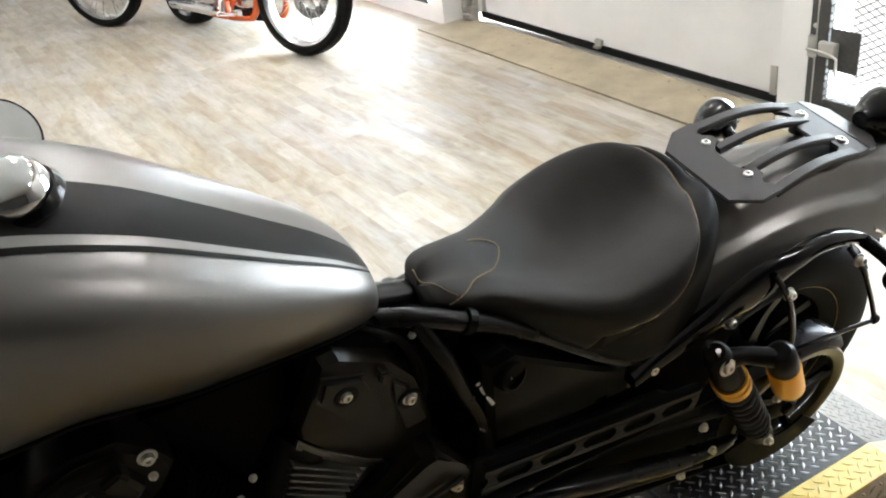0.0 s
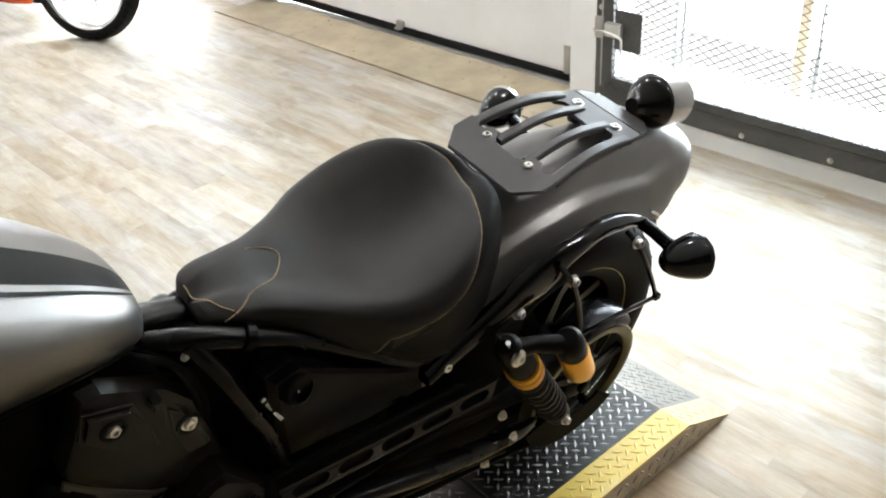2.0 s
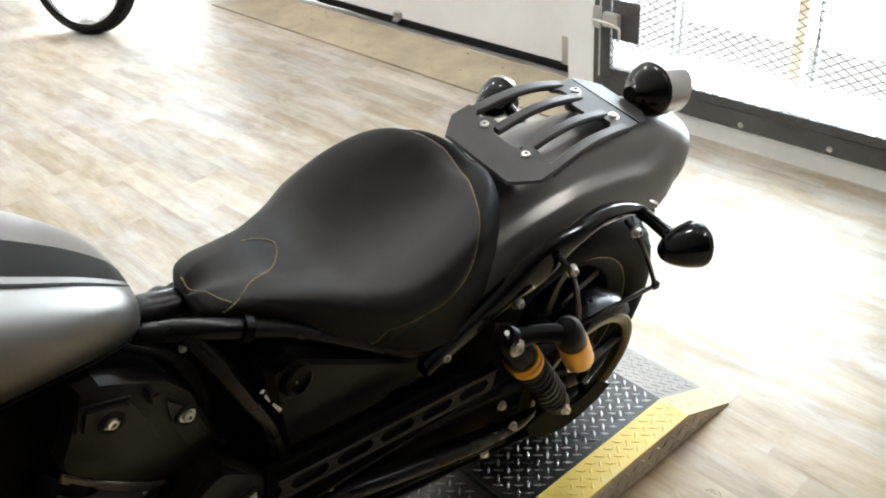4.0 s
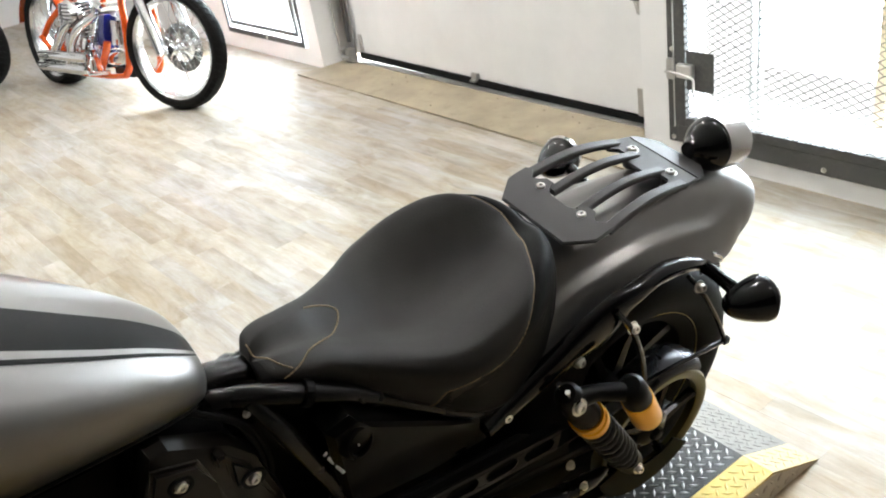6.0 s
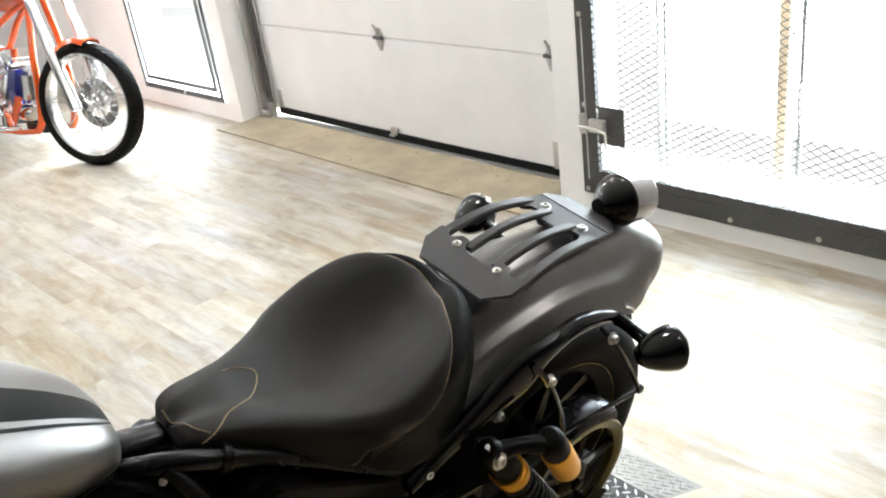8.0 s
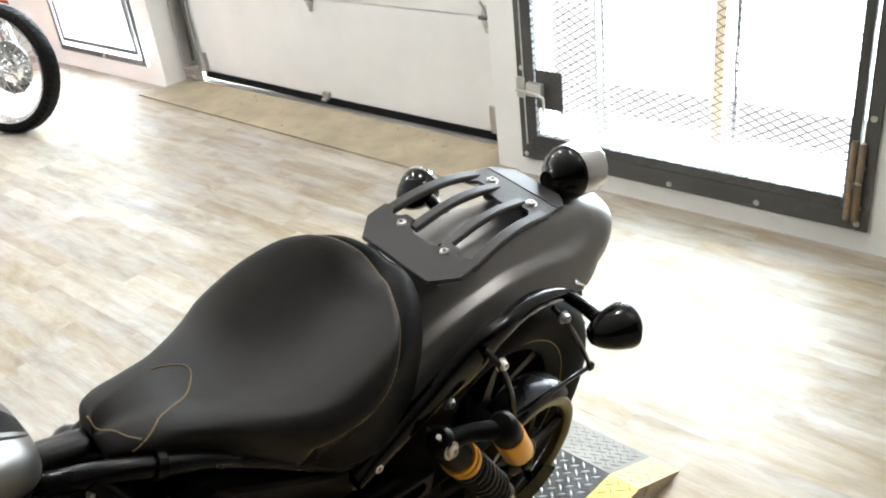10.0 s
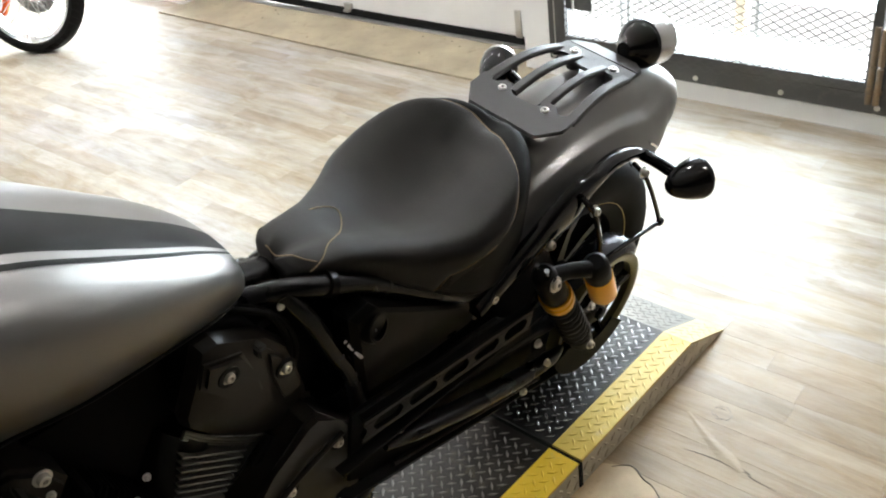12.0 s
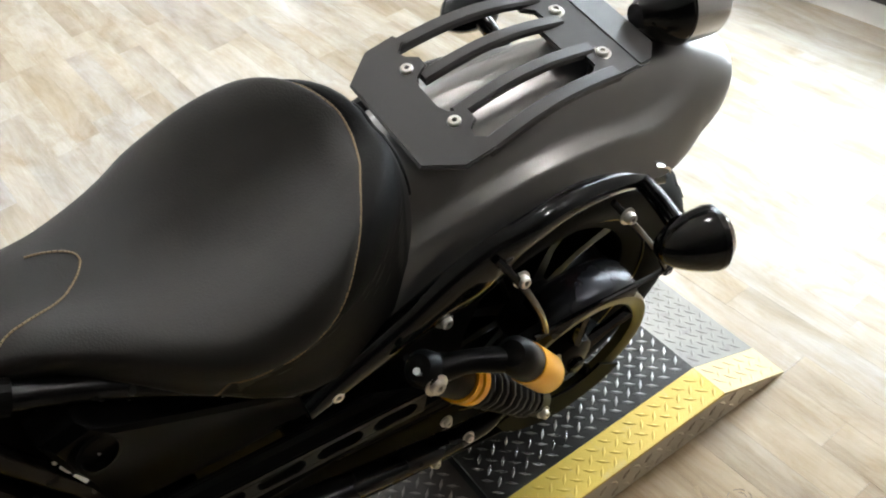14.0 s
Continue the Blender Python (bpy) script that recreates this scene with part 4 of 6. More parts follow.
def luggage_rack():
    rack = thing("luggage_rack", "", "")
    rack.parent = bike
    if "category" in rack:
        del rack["category"]
    rack["label"] = "matt black slotted solo luggage rack"
    def sheet(name, outline, z0, z1, at, rx):
        return part(name, bm_prism([(a * 1.11, b) for a, b in outline], z0, z1, 0.002, Matrix.Translation(at) @ pose(0, 0, 0, rx)), RACK_BLACK, rack, "", True, 30)

    sheet("front_plate", [(-0.094, 0.05), (-0.094, 0.012), (-0.066, -0.028), (0.066, -0.028), (0.094, 0.012), (0.094, 0.05), (0.080, 0.056), (0.07, 0.038), (0.058, 0.042), (0.052, 0.056), (0.036, 0.056), (0.030, 0.036), (0.018, 0.03), (-0.018, 0.03), (-0.030, 0.036), (-0.036, 0.056), (-0.052, 0.056), (-0.058, 0.042), (-0.07, 0.038), (-0.080, 0.056)], -0.003, 0.004, (CX - 0.006, -0.102, 0.869), 10)
    sheet("rear_plate", [(-0.080, -0.030), (-0.060, -0.030), (-0.052, -0.012), (-0.034, -0.012), (-0.028, -0.034), (0.028, -0.034), (0.034, -0.012), (0.052, -0.012), (0.060, -0.030), (0.080, -0.030), (0.074, 0.034), (-0.074, 0.034)], -0.003, 0.004, (CX - 0.006, 0.135, 0.866), -5)
    sheet("rear_flange", [(-0.074, 0.0), (0.074, 0.0), (0.070, 0.022), (0.044, 0.052), (-0.044, 0.052), (-0.070, 0.022)], -0.003, 0.004, (CX - 0.006, 0.169, 0.8625), -14)
    for x0, x1 in ((-0.084, -0.069), (-0.030, -0.026), (0.030, 0.026), (0.084, 0.069)):
        rows = []
        for k in range(13):
            t = k / 12
            y = -0.058 + t * 0.195
            x, z = CX - 0.006 + 1.11 * (x0 + (x1 - x0) * t), 0.872 + 0.014 * math.sin(math.pi * t) - 0.005 * t
            h = 0.0105 if abs(x0) > 0.05 else 0.0095
            rows.append([(x - h, y, z - 0.004), (x + h, y, z - 0.004), (x + h, y, z + 0.002), (x + h - 0.003, y, z + 0.005), (x - h + 0.003, y, z + 0.005), (x - h, y, z + 0.002)])
        part("rack_bar", bm_loft(rows), RACK_BLACK, rack, "", True, 30)
    for x, y, z in ((-0.049, -0.068, 0.873), (0.047, -0.068, 0.873), (-0.044, 0.142, 0.865), (0.044, 0.142, 0.865)):
        boss = part("boss", bm_lathe([(0, -0.03), (0.013, -0.03), (0.014, 0.002), (0.0, 0.002)], axis_m((CX - 0.006 + x, y, z), (0, 0, 1)), 16), RACK_BLACK, rack, "", True)
        part("bolt_seat", bm_ring([(0.0085, 0.0), (0.0152, 0.0), (0.0148, 0.0008), (0.009, 0.0008)], axis_m((CX - 0.006 + x, y, z + 0.0022), (0, 0, 1)), 18), SEAL, boss, "dark ring under the bolt", True)
        bolt("bolt", (CX - 0.006 + x, y, z + 0.003), (0, 0.05 if y > 0 else -0.1, 1), boss, 0.0078, 0.006)
    return rack


luggage_rack()


def tail_light():
    m = axis_m((0.020, 0.224, 0.866), (0.06, 1.0, -0.12))
    t = part("tail_light", bm_lathe([(0, -0.005), (0.015, -0.004), (0.018, 0.002), (0.019, 0.008), (0.026, 0.014), (0.037, 0.026), (0.045, 0.038), (0.0485, 0.047), (0.0485, 0.050), (0.0, 0.050)], m, 36), GLOSS_BLACK, bike, "gloss black cone tail lamp with silver ring", True)
    part("lamp_ring", bm_lathe([(0.047, 0.0505), (0.050, 0.051), (0.0505, 0.102), (0.047, 0.110), (0.042, 0.1105), (0.042, 0.0505)], m, 36), SILVER_LENS, t, "frosted silver lamp ring", True)
    part("lamp_lens", bm_lathe([(0.0, 0.100), (0.0415, 0.100), (0.0415, 0.105), (0.030, 0.110), (0.0, 0.112)], m, 32), RED_LENS, t, "dark red lens", True)
    part("lamp_bracket", bm_tube([(CX, 0.255, 0.81), (CX + 0.015, 0.262, 0.835)], 0.014, 10, False), SATIN_BLACK, t)
    return t


tail_light()


def turn_signal(s):
    c = Vector((CX + s * 0.238, 0.147, 0.720 if s > 0 else 0.742))
    m = axis_m(c, (s * 0.30, 1.0, -0.05))
    prof = [(0.0, -0.050), (0.008, -0.0485), (0.016, -0.043), (0.025, -0.031), (0.0325, -0.014), (0.0375, 0.002), (0.0400, 0.014), (0.0405, 0.020), (0.0, 0.020)]
    t = part("turn_signal", bm_lathe(prof, m, 32), GLOSS_BLACK, bike, "gloss black bullet turn signal", True)
    # right rim is chrome to stand in for its backlit edge
    part("signal_rim", bm_lathe([(0.0405, 0.0202), (0.0412, 0.021), (0.0408, 0.029), (0.0385, 0.031), (0.037, 0.0202)], m, 32), CHROME if s < 0 else GLOSS_BLACK, t, "slim rim, chrome for its backlit edge" if s < 0 else "", True)
    part("signal_lens", bm_lathe([(0.0, 0.0202), (0.0368, 0.0202), (0.0365, 0.030), (0.030, 0.040), (0.016, 0.047), (0.0, 0.049)], m, 28), AMBER_LENS, t, "smoked lens", True)
    part("signal_stem", bm_tube([(CX + s * 0.115, 0.165, 0.712), (CX + s * 0.16, 0.160, 0.715), (CX + s * 0.205, 0.150, c.z)], [0.013, 0.012, 0.013], 14), GLOSS_BLACK, t, "", True)
    return t


turn_signal(1)
turn_signal(-1)


def fender_rail(s):
    """Gloss black strut that carries the fender, with its bolts."""
    line = [(p.x, p.y, p.z) for p in smooth_path([(-0.335, 0.650, 0.012), (-0.30, 0.667, 0.018), (-0.24, 0.690, 0.022), (-0.19, 0.709, 0.026), (-0.145, 0.724, 0.034), (-0.105, 0.733, 0.040), (-0.075, 0.744, 0.036), (-0.045, 0.760, 0.022), (0.0, 0.768, 0.0155), (0.05, 0.764, 0.0135), (0.11, 0.745, 0.0125), (0.155, 0.722, 0.0125), (0.205, 0.694, 0.012)], 5)]
    rows = []
    for y, z, h in line:
        x = CX + s * (0.142 if y < -0.02 else 0.142 - 0.019 * min(1, (y + 0.02) / 0.2))
        prof = [(-0.012, -1.0), (0.004, -1.0), (0.0105, -0.82), (0.0130, -0.3), (0.0115, 0.25), (0.0065, 0.72), (-0.002, 0.96), (-0.010, 1.0), (-0.014, 0.85), (-0.014, -0.8)]
        rows.append([Vector((x + s * a, y, z + h * b)) for a, b in prof])
    r = part("fender_strut", bm_loft(rows), GLOSS_BLACK, bike, "gloss black fender strut", True, 50)
    tab = Matrix(((0, 0, s, CX + s * 0.136), (1, 0, 0, 0), (0, 1, 0, 0), (0, 0, 0, 1)))
    part("strut_tab", bm_prism([(-0.185, 0.70), (-0.178, 0.684), (-0.160, 0.674), (-0.142, 0.676), (-0.128, 0.69), (-0.12, 0.715)], 0, 0.010, 0.002, tab), SATIN_BLACK, r, "black bolt tab")
    for y, z, x in ((-0.299, 0.660, 0.146), (-0.152, 0.690, 0.149)):
        bolt("bolt", (CX + s * x, y, z), (s, 0, 0.15), r, 0.0085, 0.010)
    # chrome sliver standing in for the highlight on the strut's end
    cap = [(0.186, 0.7275), (0.199, 0.719), (0.212, 0.709), (0.218, 0.696)]
    part("strut_glint", bm_loft([[(CX + s * (0.121 + dx), y, z + dz) for dx, dz in ((-0.008, -0.002), (0.008, -0.004), (0.009, 0.001), (0.0, 0.004), (-0.008, 0.003))] for y, z in cap]), CHROME, r, "chrome tip for the glint on the strut end", True, 40)
    part("strut_mount", bm_prism([(-0.335, 0.628), (-0.24, 0.650), (-0.215, 0.675), (-0.255, 0.668), (-0.33, 0.648)], 0, 0.006, 0.001, tab), RUSTY, r, "brown metal mounting tab")
    return r


fender_rail(1)
fender_rail(-1)


def bag_bracket():
    """Thin black bar that stands off the fender strut."""
    b = part("bag_bracket", bm_tube([(0.165, -0.085, 0.765), (0.186, -0.062, 0.722), (0.192, -0.03, 0.64), (0.192, -0.012, 0.575)], 0.0055, 8), GLOSS_BLACK, bike, "thin black bag support bar", True)
    part("bracket_rod", bm_tube([(0.192, -0.03, 0.575), (0.194, 0.09, 0.563), (0.196, 0.203, 0.548)], 0.0045, 8), GLOSS_BLACK, b, "", True)
    part("bracket_rod", bm_tube([(0.196, 0.203, 0.548), (0.190, 0.163, 0.625), (0.182, 0.115, 0.705), (0.16, 0.095, 0.738)], 0.0045, 8), GLOSS_BLACK, b, "", True)
    part("bracket_tip", bm_box((0.190, 0.196, 0.541), (0.202, 0.211, 0.556), 0.002), SATIN_BLACK, b)
    bolt("bolt", (0.183, -0.060, 0.727), (1, 0, 0.3), b, 0.008, 0.011)
    bolt("bolt", (0.177, 0.107, 0.72), (1, 0, 0.3), b, 0.008, 0.011)
    return b


bag_bracket()

WHEEL_C = Vector((CX, 0.100, 0.325))


def rear_wheel():
    m = Matrix.Translation(WHEEL_C) @ pose(0, 0, 0, 0, 90, 0)
    tyre = [(0.216, -0.052), (0.232, -0.066), (0.262, -0.074), (0.290, -0.070), (0.308, -0.056), (0.320, -0.032), (0.325, 0.0), (0.320, 0.032), (0.308, 0.056), (0.290, 0.070), (0.262, 0.074), (0.232, 0.066), (0.216, 0.052), (0.212, 0.0)]
    wheel = thing("rear_wheel", "", "")
    if "category" in wheel:
        del wheel["category"]
    wheel.parent = bike
    wheel["label"] = "rear wheel with black cast rim"
    ty = part("tyre", bm_ring(tyre, m, 72), RUBBER, wheel, "black road tyre", True, 35)
    groove = bmesh.new()
    for k in range(36):
        a = 2 * math.pi * k / 36
        for s in (1, -1):
            pts = [m @ Vector(((r + 0.0006) * math.cos(a + d), (r + 0.0006) * math.sin(a + d), s * z)) for r, z, d in ((0.3235, 0.012, 0.0), (0.3185, 0.036, 0.05), (0.309, 0.055, 0.075))]
            bm_tube(pts, 0.0018, 5, False, groove)
    tagged(part("tread_groove", groove, SEAL, ty, "dark tread grooves"), kind="stuff")
    rim = part("rim", bm_ring([(0.19, -0.04), (0.214, -0.055), (0.222, -0.055), (0.219, -0.045), (0.208, 0), (0.219, 0.045), (0.222, 0.055), (0.214, 0.055), (0.19, 0.04), (0.186, 0)], m, 64), SHADE_BLACK, wheel, "black cast rim", True)
    part("rim_stripe", bm_ring([(0.2215, 0.050), (0.2300, 0.0540), (0.2300, 0.0570), (0.2215, 0.0585)], m, 64), RIM_GOLD, rim, "thin gold rim stripe", True)
    for k in range(9):
        a = 2 * math.pi * k / 9
        d, e = Vector((math.cos(a), math.sin(a), 0)), Vector((-math.sin(a), math.cos(a), 0))
        rows = [[m @ (d * r + e * u * w + Vector((0, 0, v * t))) for u, v in ((-1, -1), (1, -1), (1.2, 0), (1, 1), (-1, 1), (-1.2, 0))] for r, w, t in ((0.05, 0.014, 0.02), (0.12, 0.009, 0.016), (0.192, 0.013, 0.022))]
        part("spoke", bm_loft(rows), SATIN_BLACK, rim, "", True)
    part("brake_disc", bm_ring([(0.05, -0.052), (0.188, -0.052), (0.188, -0.048), (0.05, -0.048)], m, 56), SATIN_BLACK, wheel, "dark brake disc", True)
    part("hub", bm_lathe([(0, -0.07), (0.03, -0.07), (0.055, -0.05), (0.058, 0.05), (0.04, 0.075), (0.0, 0.075)], m, 32), SATIN_BLACK, wheel, "", True)
    pm = Matrix.Translation(WHEEL_C + Vector((0.138, 0, 0))) @ pose(0, 0, 0, 0, 90, 0)
    pulley = part("belt_pulley", bm_ring([(0.126, -0.010), (0.144, -0.016), (0.150, -0.013), (0.1505, 0.007), (0.147, 0.012), (0.134, 0.012), (0.126, 0.006)], pm, 80), PULLEY_OLIVE, wheel, "olive edged toothed belt pulley", True)
    for k in range(5):
        a = 2 * math.pi * k / 5 + 0.35
        part("pulley_spoke", bm_tube([pm @ Vector((r * math.cos(a + o), r * math.sin(a + o), -0.006)) for r, o in ((0.035, 0), (0.08, 0.08), (0.129, 0.12))], [0.014, 0.010, 0.012], 8), GLOSS_BLACK, pulley, "", True)
    part("pulley_hub", bm_lathe([(0, -0.02), (0.045, -0.02), (0.042, 0.004), (0.028, 0.012), (0, 0.012)], pm, 28), SATIN_BLACK, pulley, "", True)
    bolt("bolt", WHEEL_C + Vector((0.150, -0.045, 0.055)), (1, 0, 0.1), pulley, 0.008, 0.009)
    arc = [radians(a) for a in range(-44, -165, -8)]
    plate = [(0.158 * math.cos(a), 0.158 * math.sin(a)) for a in arc] + [(0.085 * math.cos(a), 0.085 * math.sin(a)) for a in arc[::-1]]
    face = Matrix.Translation(WHEEL_C + Vector((0.152, 0, 0))) @ Matrix(((0, 0, 1, 0), (1, 0, 0, 0), (0, 1, 0, 0), (0, 0, 0, 1)))
    part("lower_pulley_guard", bm_prism(plate, 0.0, 0.005, 0.001, face), SHADE_BLACK, wheel, "black guard under the pulley")
    # short domed guard over the top of the pulley
    rows = []
    for k in range(15):
        a = radians(52 + 62 * k / 14)
        lift = 0.007 * math.sin(math.pi * min(1, max(0, (k + 0.4) / 14.8)))
        rows.append([WHEEL_C + Vector((x, (q + lift) * math.cos(a), (q + lift) * math.sin(a))) for x, q in ((0.080, 0.158), (0.084, 0.166), (0.098, 0.171), (0.120, 0.173), (0.142, 0.170), (0.153, 0.162), (0.155, 0.152), (0.150, 0.152), (0.140, 0.162), (0.100, 0.163))])
    part("pulley_guard", bm_loft(rows), GUARD_GREY, wheel, "domed grey pulley guard", True, 50)
    nut = part("axle_nut", bm_lathe([(0, 0.0), (0.016, 0), (0.016, 0.008), (0.011, 0.011), (0.0, 0.012)], Matrix.Translation(WHEEL_C + Vector((0.151, 0, 0))) @ pose(0, 0, 0, 0, 90, 0), 6), SATIN_BLACK, wheel, "black axle nut")
    part("axle", bm_tube([WHEEL_C - Vector((0.14, 0, 0)), WHEEL_C + Vector((0.152, 0, 0))], 0.012, 12, False), ZINC, wheel, "", True)
    return wheel


rear_wheel()


def swingarm():
    sw = part("swingarm", bm_tube([(0.105, -0.56, 0.47), (0.115, -0.35, 0.435), (0.12, -0.1, 0.38), (0.125, 0.09, 0.335), (0.125, 0.17, 0.32)], [0.03, 0.026, 0.024, 0.027, 0.02], 12, True, None, 0.7), SATIN_BLACK, bike, "black tubular swingarm", True)
    part("arm", bm_tube([(-0.085, -0.56, 0.47), (-0.095, -0.35, 0.435), (-0.10, -0.1, 0.38), (-0.105, 0.09, 0.335), (-0.105, 0.17, 0.32)], [0.03, 0.026, 0.024, 0.027, 0.02], 12, True, None, 0.7), SATIN_BLACK, sw, "", True)
    part("cross_tube", bm_tube([(0.105, -0.5, 0.46), (-0.085, -0.5, 0.46)], 0.025, 12, False), SATIN_BLACK, sw, "", True)
    part("drive_belt", bm_loft([[(x, y, z) for x, y, z in ((0.138, y0, z0), (0.160, y0, z0), (0.160, y0, z0 - 0.006), (0.138, y0, z0 - 0.006))] for y0, z0 in ((-0.64, 0.50), (0.10, 0.479))]), RUBBER, sw, "black toothed drive belt")
    part("drive_belt", bm_loft([[(x, y, z) for x, y, z in ((0.138, y0, z0), (0.160, y0, z0), (0.160, y0, z0 - 0.006), (0.138, y0, z0 - 0.006))] for y0, z0 in ((-0.64, 0.42), (0.10, 0.177))]), RUBBER, sw, "black toothed drive belt")
    return sw


swingarm()


def laid(at, normal, along):
    """A frame whose z is a face's normal and whose y runs along it."""
    n = Vector(normal).normalized()
    u = (Vector(along) - n * Vector(along).dot(n)).normalized()
    s = u.cross(n)
    return Matrix(((s.x, u.x, n.x, at[0]), (s.y, u.y, n.y, at[1]), (s.z, u.z, n.z, at[2]), (0, 0, 0, 1)))


def slotted_guard():
    """Upper belt guard: a bent strip with long slots."""
    p, q = Vector((0.158, -0.600, 0.577)), Vector((0.168, -0.185, 0.530))
    d = (q - p).normalized()
    up = Vector((0.0, 0.1, 1.0))
    up = (up - d * up.dot(d)).normalized()
    side = d.cross(up)
    if side.x < 0:
        side = -side
    m = Matrix(((*[d[0], up[0], side[0]], p[0]), (*[d[1], up[1], side[1]], p[1]), (*[d[2], up[2], side[2]], p[2]), (0, 0, 0, 1)))
    ln, h = (q - p).length, 0.026
    bm = bmesh.new()
    bm_box((0, h * 0.55, -0.004), (ln, h, 0.004), 0.001, m, bm)
    bm_box((0, -h, -0.004), (ln, -h * 0.55, 0.004), 0.001, m, bm)
    # webs between the slots, hollowed to the slots' round ends
    for k in range(6):
        x, e = ln * (0.02 + k * 0.19), h * 0.551
        left = [(x - e * (1 - math.sin(a)), e * math.cos(a)) for a in np.linspace(0, math.pi, 9)]
        right = [(x + 0.014 + e * (1 - math.sin(a)), -e * math.cos(a)) for a in np.linspace(0, math.pi, 9)]
        bm_prism([(min(max(a, 0), ln), b) for a, b in right + left], -0.004, 0.004, 0, m, bm)
    g = part("belt_guard", bm, SATIN_BLACK, bike, "satin black slotted belt guard", True, 30)
    part("guard_flange", bm_box((0, h, -0.012), (ln, h + 0.003, 0.004), 0.0015, m), SATIN_BLACK, g)
    side = Matrix(((0, 0, 1, 0), (1, 0, 0, 0), (0, 1, 0, 0), (0, 0, 0, 1)))
    part("guard_panel", bm_prism([(-0.60, 0.60), (-0.24, 0.545), (-0.12, 0.44), (-0.10, 0.33), (-0.22, 0.30), (-0.37, 0.325), (-0.53, 0.355), (-0.61, 0.42)], 0.128, 0.135, 0.002, side), SHADE_BLACK, g, "black inner belt guard")
    low = part("lower_guard", bm_tube([(0.138, -0.53, 0.448), (0.154, -0.45, 0.436), (0.166, -0.33, 0.405), (0.170, -0.2, 0.362), (0.170, -0.09, 0.332), (0.164, -0.04, 0.322)], [0.014, 0.023, 0.026, 0.025, 0.020, 0.009], 14, True, None, 0.75), FRAME_BLACK, g, "gloss black lower guard pipe", True)
    part("guard_lip", bm_tube([(0.150, -0.52, 0.395), (0.168, -0.33, 0.365), (0.172, -0.12, 0.300)], 0.006, 8), SATIN_BLACK, low, "", True)
    for at in ((0.139, -0.497, 0.465), (0.176, -0.155, 0.440), (0.172, -0.170, 0.300), (0.184, -0.12, 0.358)):
        bolt("bolt", at, (1, 0, 0.3), g, 0.0068, 0.008)
    part("sticker", bm_box((-0.006, -0.030, 0), (0.006, 0.030, 0.0006), 0, laid((0.183, -0.190, 0.374), (1.0, 0.1, 0.75), (0, 1, -0.3))), STICKER, low, "worn foil warning sticker")
    part("sticker", bm_box((-0.008, -0.016, 0), (0.008, 0.016, 0.0006), 0, laid((0.150, -0.40, 0.487), (0.5, 0.1, 1.0), (0, 1, -0.1))), STICKER, g, "worn foil warning sticker")
    return g


slotted_guard()


def shock(s):
    x = CX + s * 0.180
    a, b = Vector((x, -0.198, 0.664)), Vector((x - s * 0.012, 0.004, 0.334))
    d = (b - a).normalized()
    m = axis_m(a, d)
    sh = part("rear_shock", bm_lathe([(0, -0.02), (0.016, -0.02), (0.0225, -0.010), (0.0235, 0.035), (0.0265, 0.042), (0.027, 0.09), (0.0, 0.09)], m, 24), SATIN_BLACK, bike, "black piggyback rear shock with amber collar", True)
    part("collar", bm_lathe([(0.0, 0.0905), (0.031, 0.0905), (0.032, 0.102), (0.029, 0.105), (0.029, 0.109), (0.032, 0.112), (0.032, 0.128), (0.0, 0.128)], m, 24), GOLD, sh, "amber anodised preload collar", True)
    ln = (b - a).length
    coil = [m @ Vector((0.0265 * math.cos(k * 0.5236), 0.0265 * math.sin(k * 0.5236), 0.134 + k * (ln - 0.175) / 96)) for k in range(97)]
    part("spring", bm_tube(coil, 0.0062, 8, False), SPRING_BLACK, sh, "black coil spring", True)
    part("damper_rod", bm_lathe([(0, 0.12), (0.019, 0.12), (0.019, ln - 0.03), (0.026, ln - 0.025), (0.026, ln + 0.012), (0, ln + 0.012)], m, 20), SATIN_BLACK, sh, "", True)
    bolt("bolt", a + Vector((s * 0.0225, 0, -0.002)), (s, 0, 0.25), sh, 0.0105, 0.008)
    bolt("bolt", b + Vector((s * 0.026, 0, 0)), (s, 0, 0.2), sh, 0.008, 0.010)
    r0, r1 = Vector((CX + s * 0.216, -0.094, 0.648)), Vector((CX + s * 0.211, -0.020, 0.508))
    rm = axis_m(r0, r1 - r0)
    res = part("reservoir", bm_lathe([(0, -0.016), (0.016, -0.014), (0.0235, -0.004), (0.0255, 0.02), (0.0255, 0.044), (0.0, 0.044)], rm, 26), SATIN_BLACK, sh, "black reservoir head", True)
    part("reservoir_can", bm_lathe([(0, 0.0445), (0.0268, 0.0445), (0.0275, 0.050), (0.0275, 0.132), (0.025, 0.139), (0, 0.140)], rm, 26), GOLD, res, "amber anodised reservoir can", True)
    part("bridge", bm_tube([a + Vector((s * 0.006, 0.01, -0.004)), a + Vector((s * 0.014, 0.05, -0.010)), r0 + Vector((0, 0, -0.008))], [0.017, 0.0145, 0.017], 14), SATIN_BLACK, sh, "black cast bridge", True)
    for k in (-0.006, 0.010):
        part("adjuster", bm_tube([a + Vector((s * k, -0.012, 0.018)), a + Vector((s * k * 1.3, -0.02, 0.038))], 0.0045, 8, False), CHROME, sh, "bright adjuster screw", True)
    return sh


shock(1)
shock(-1)


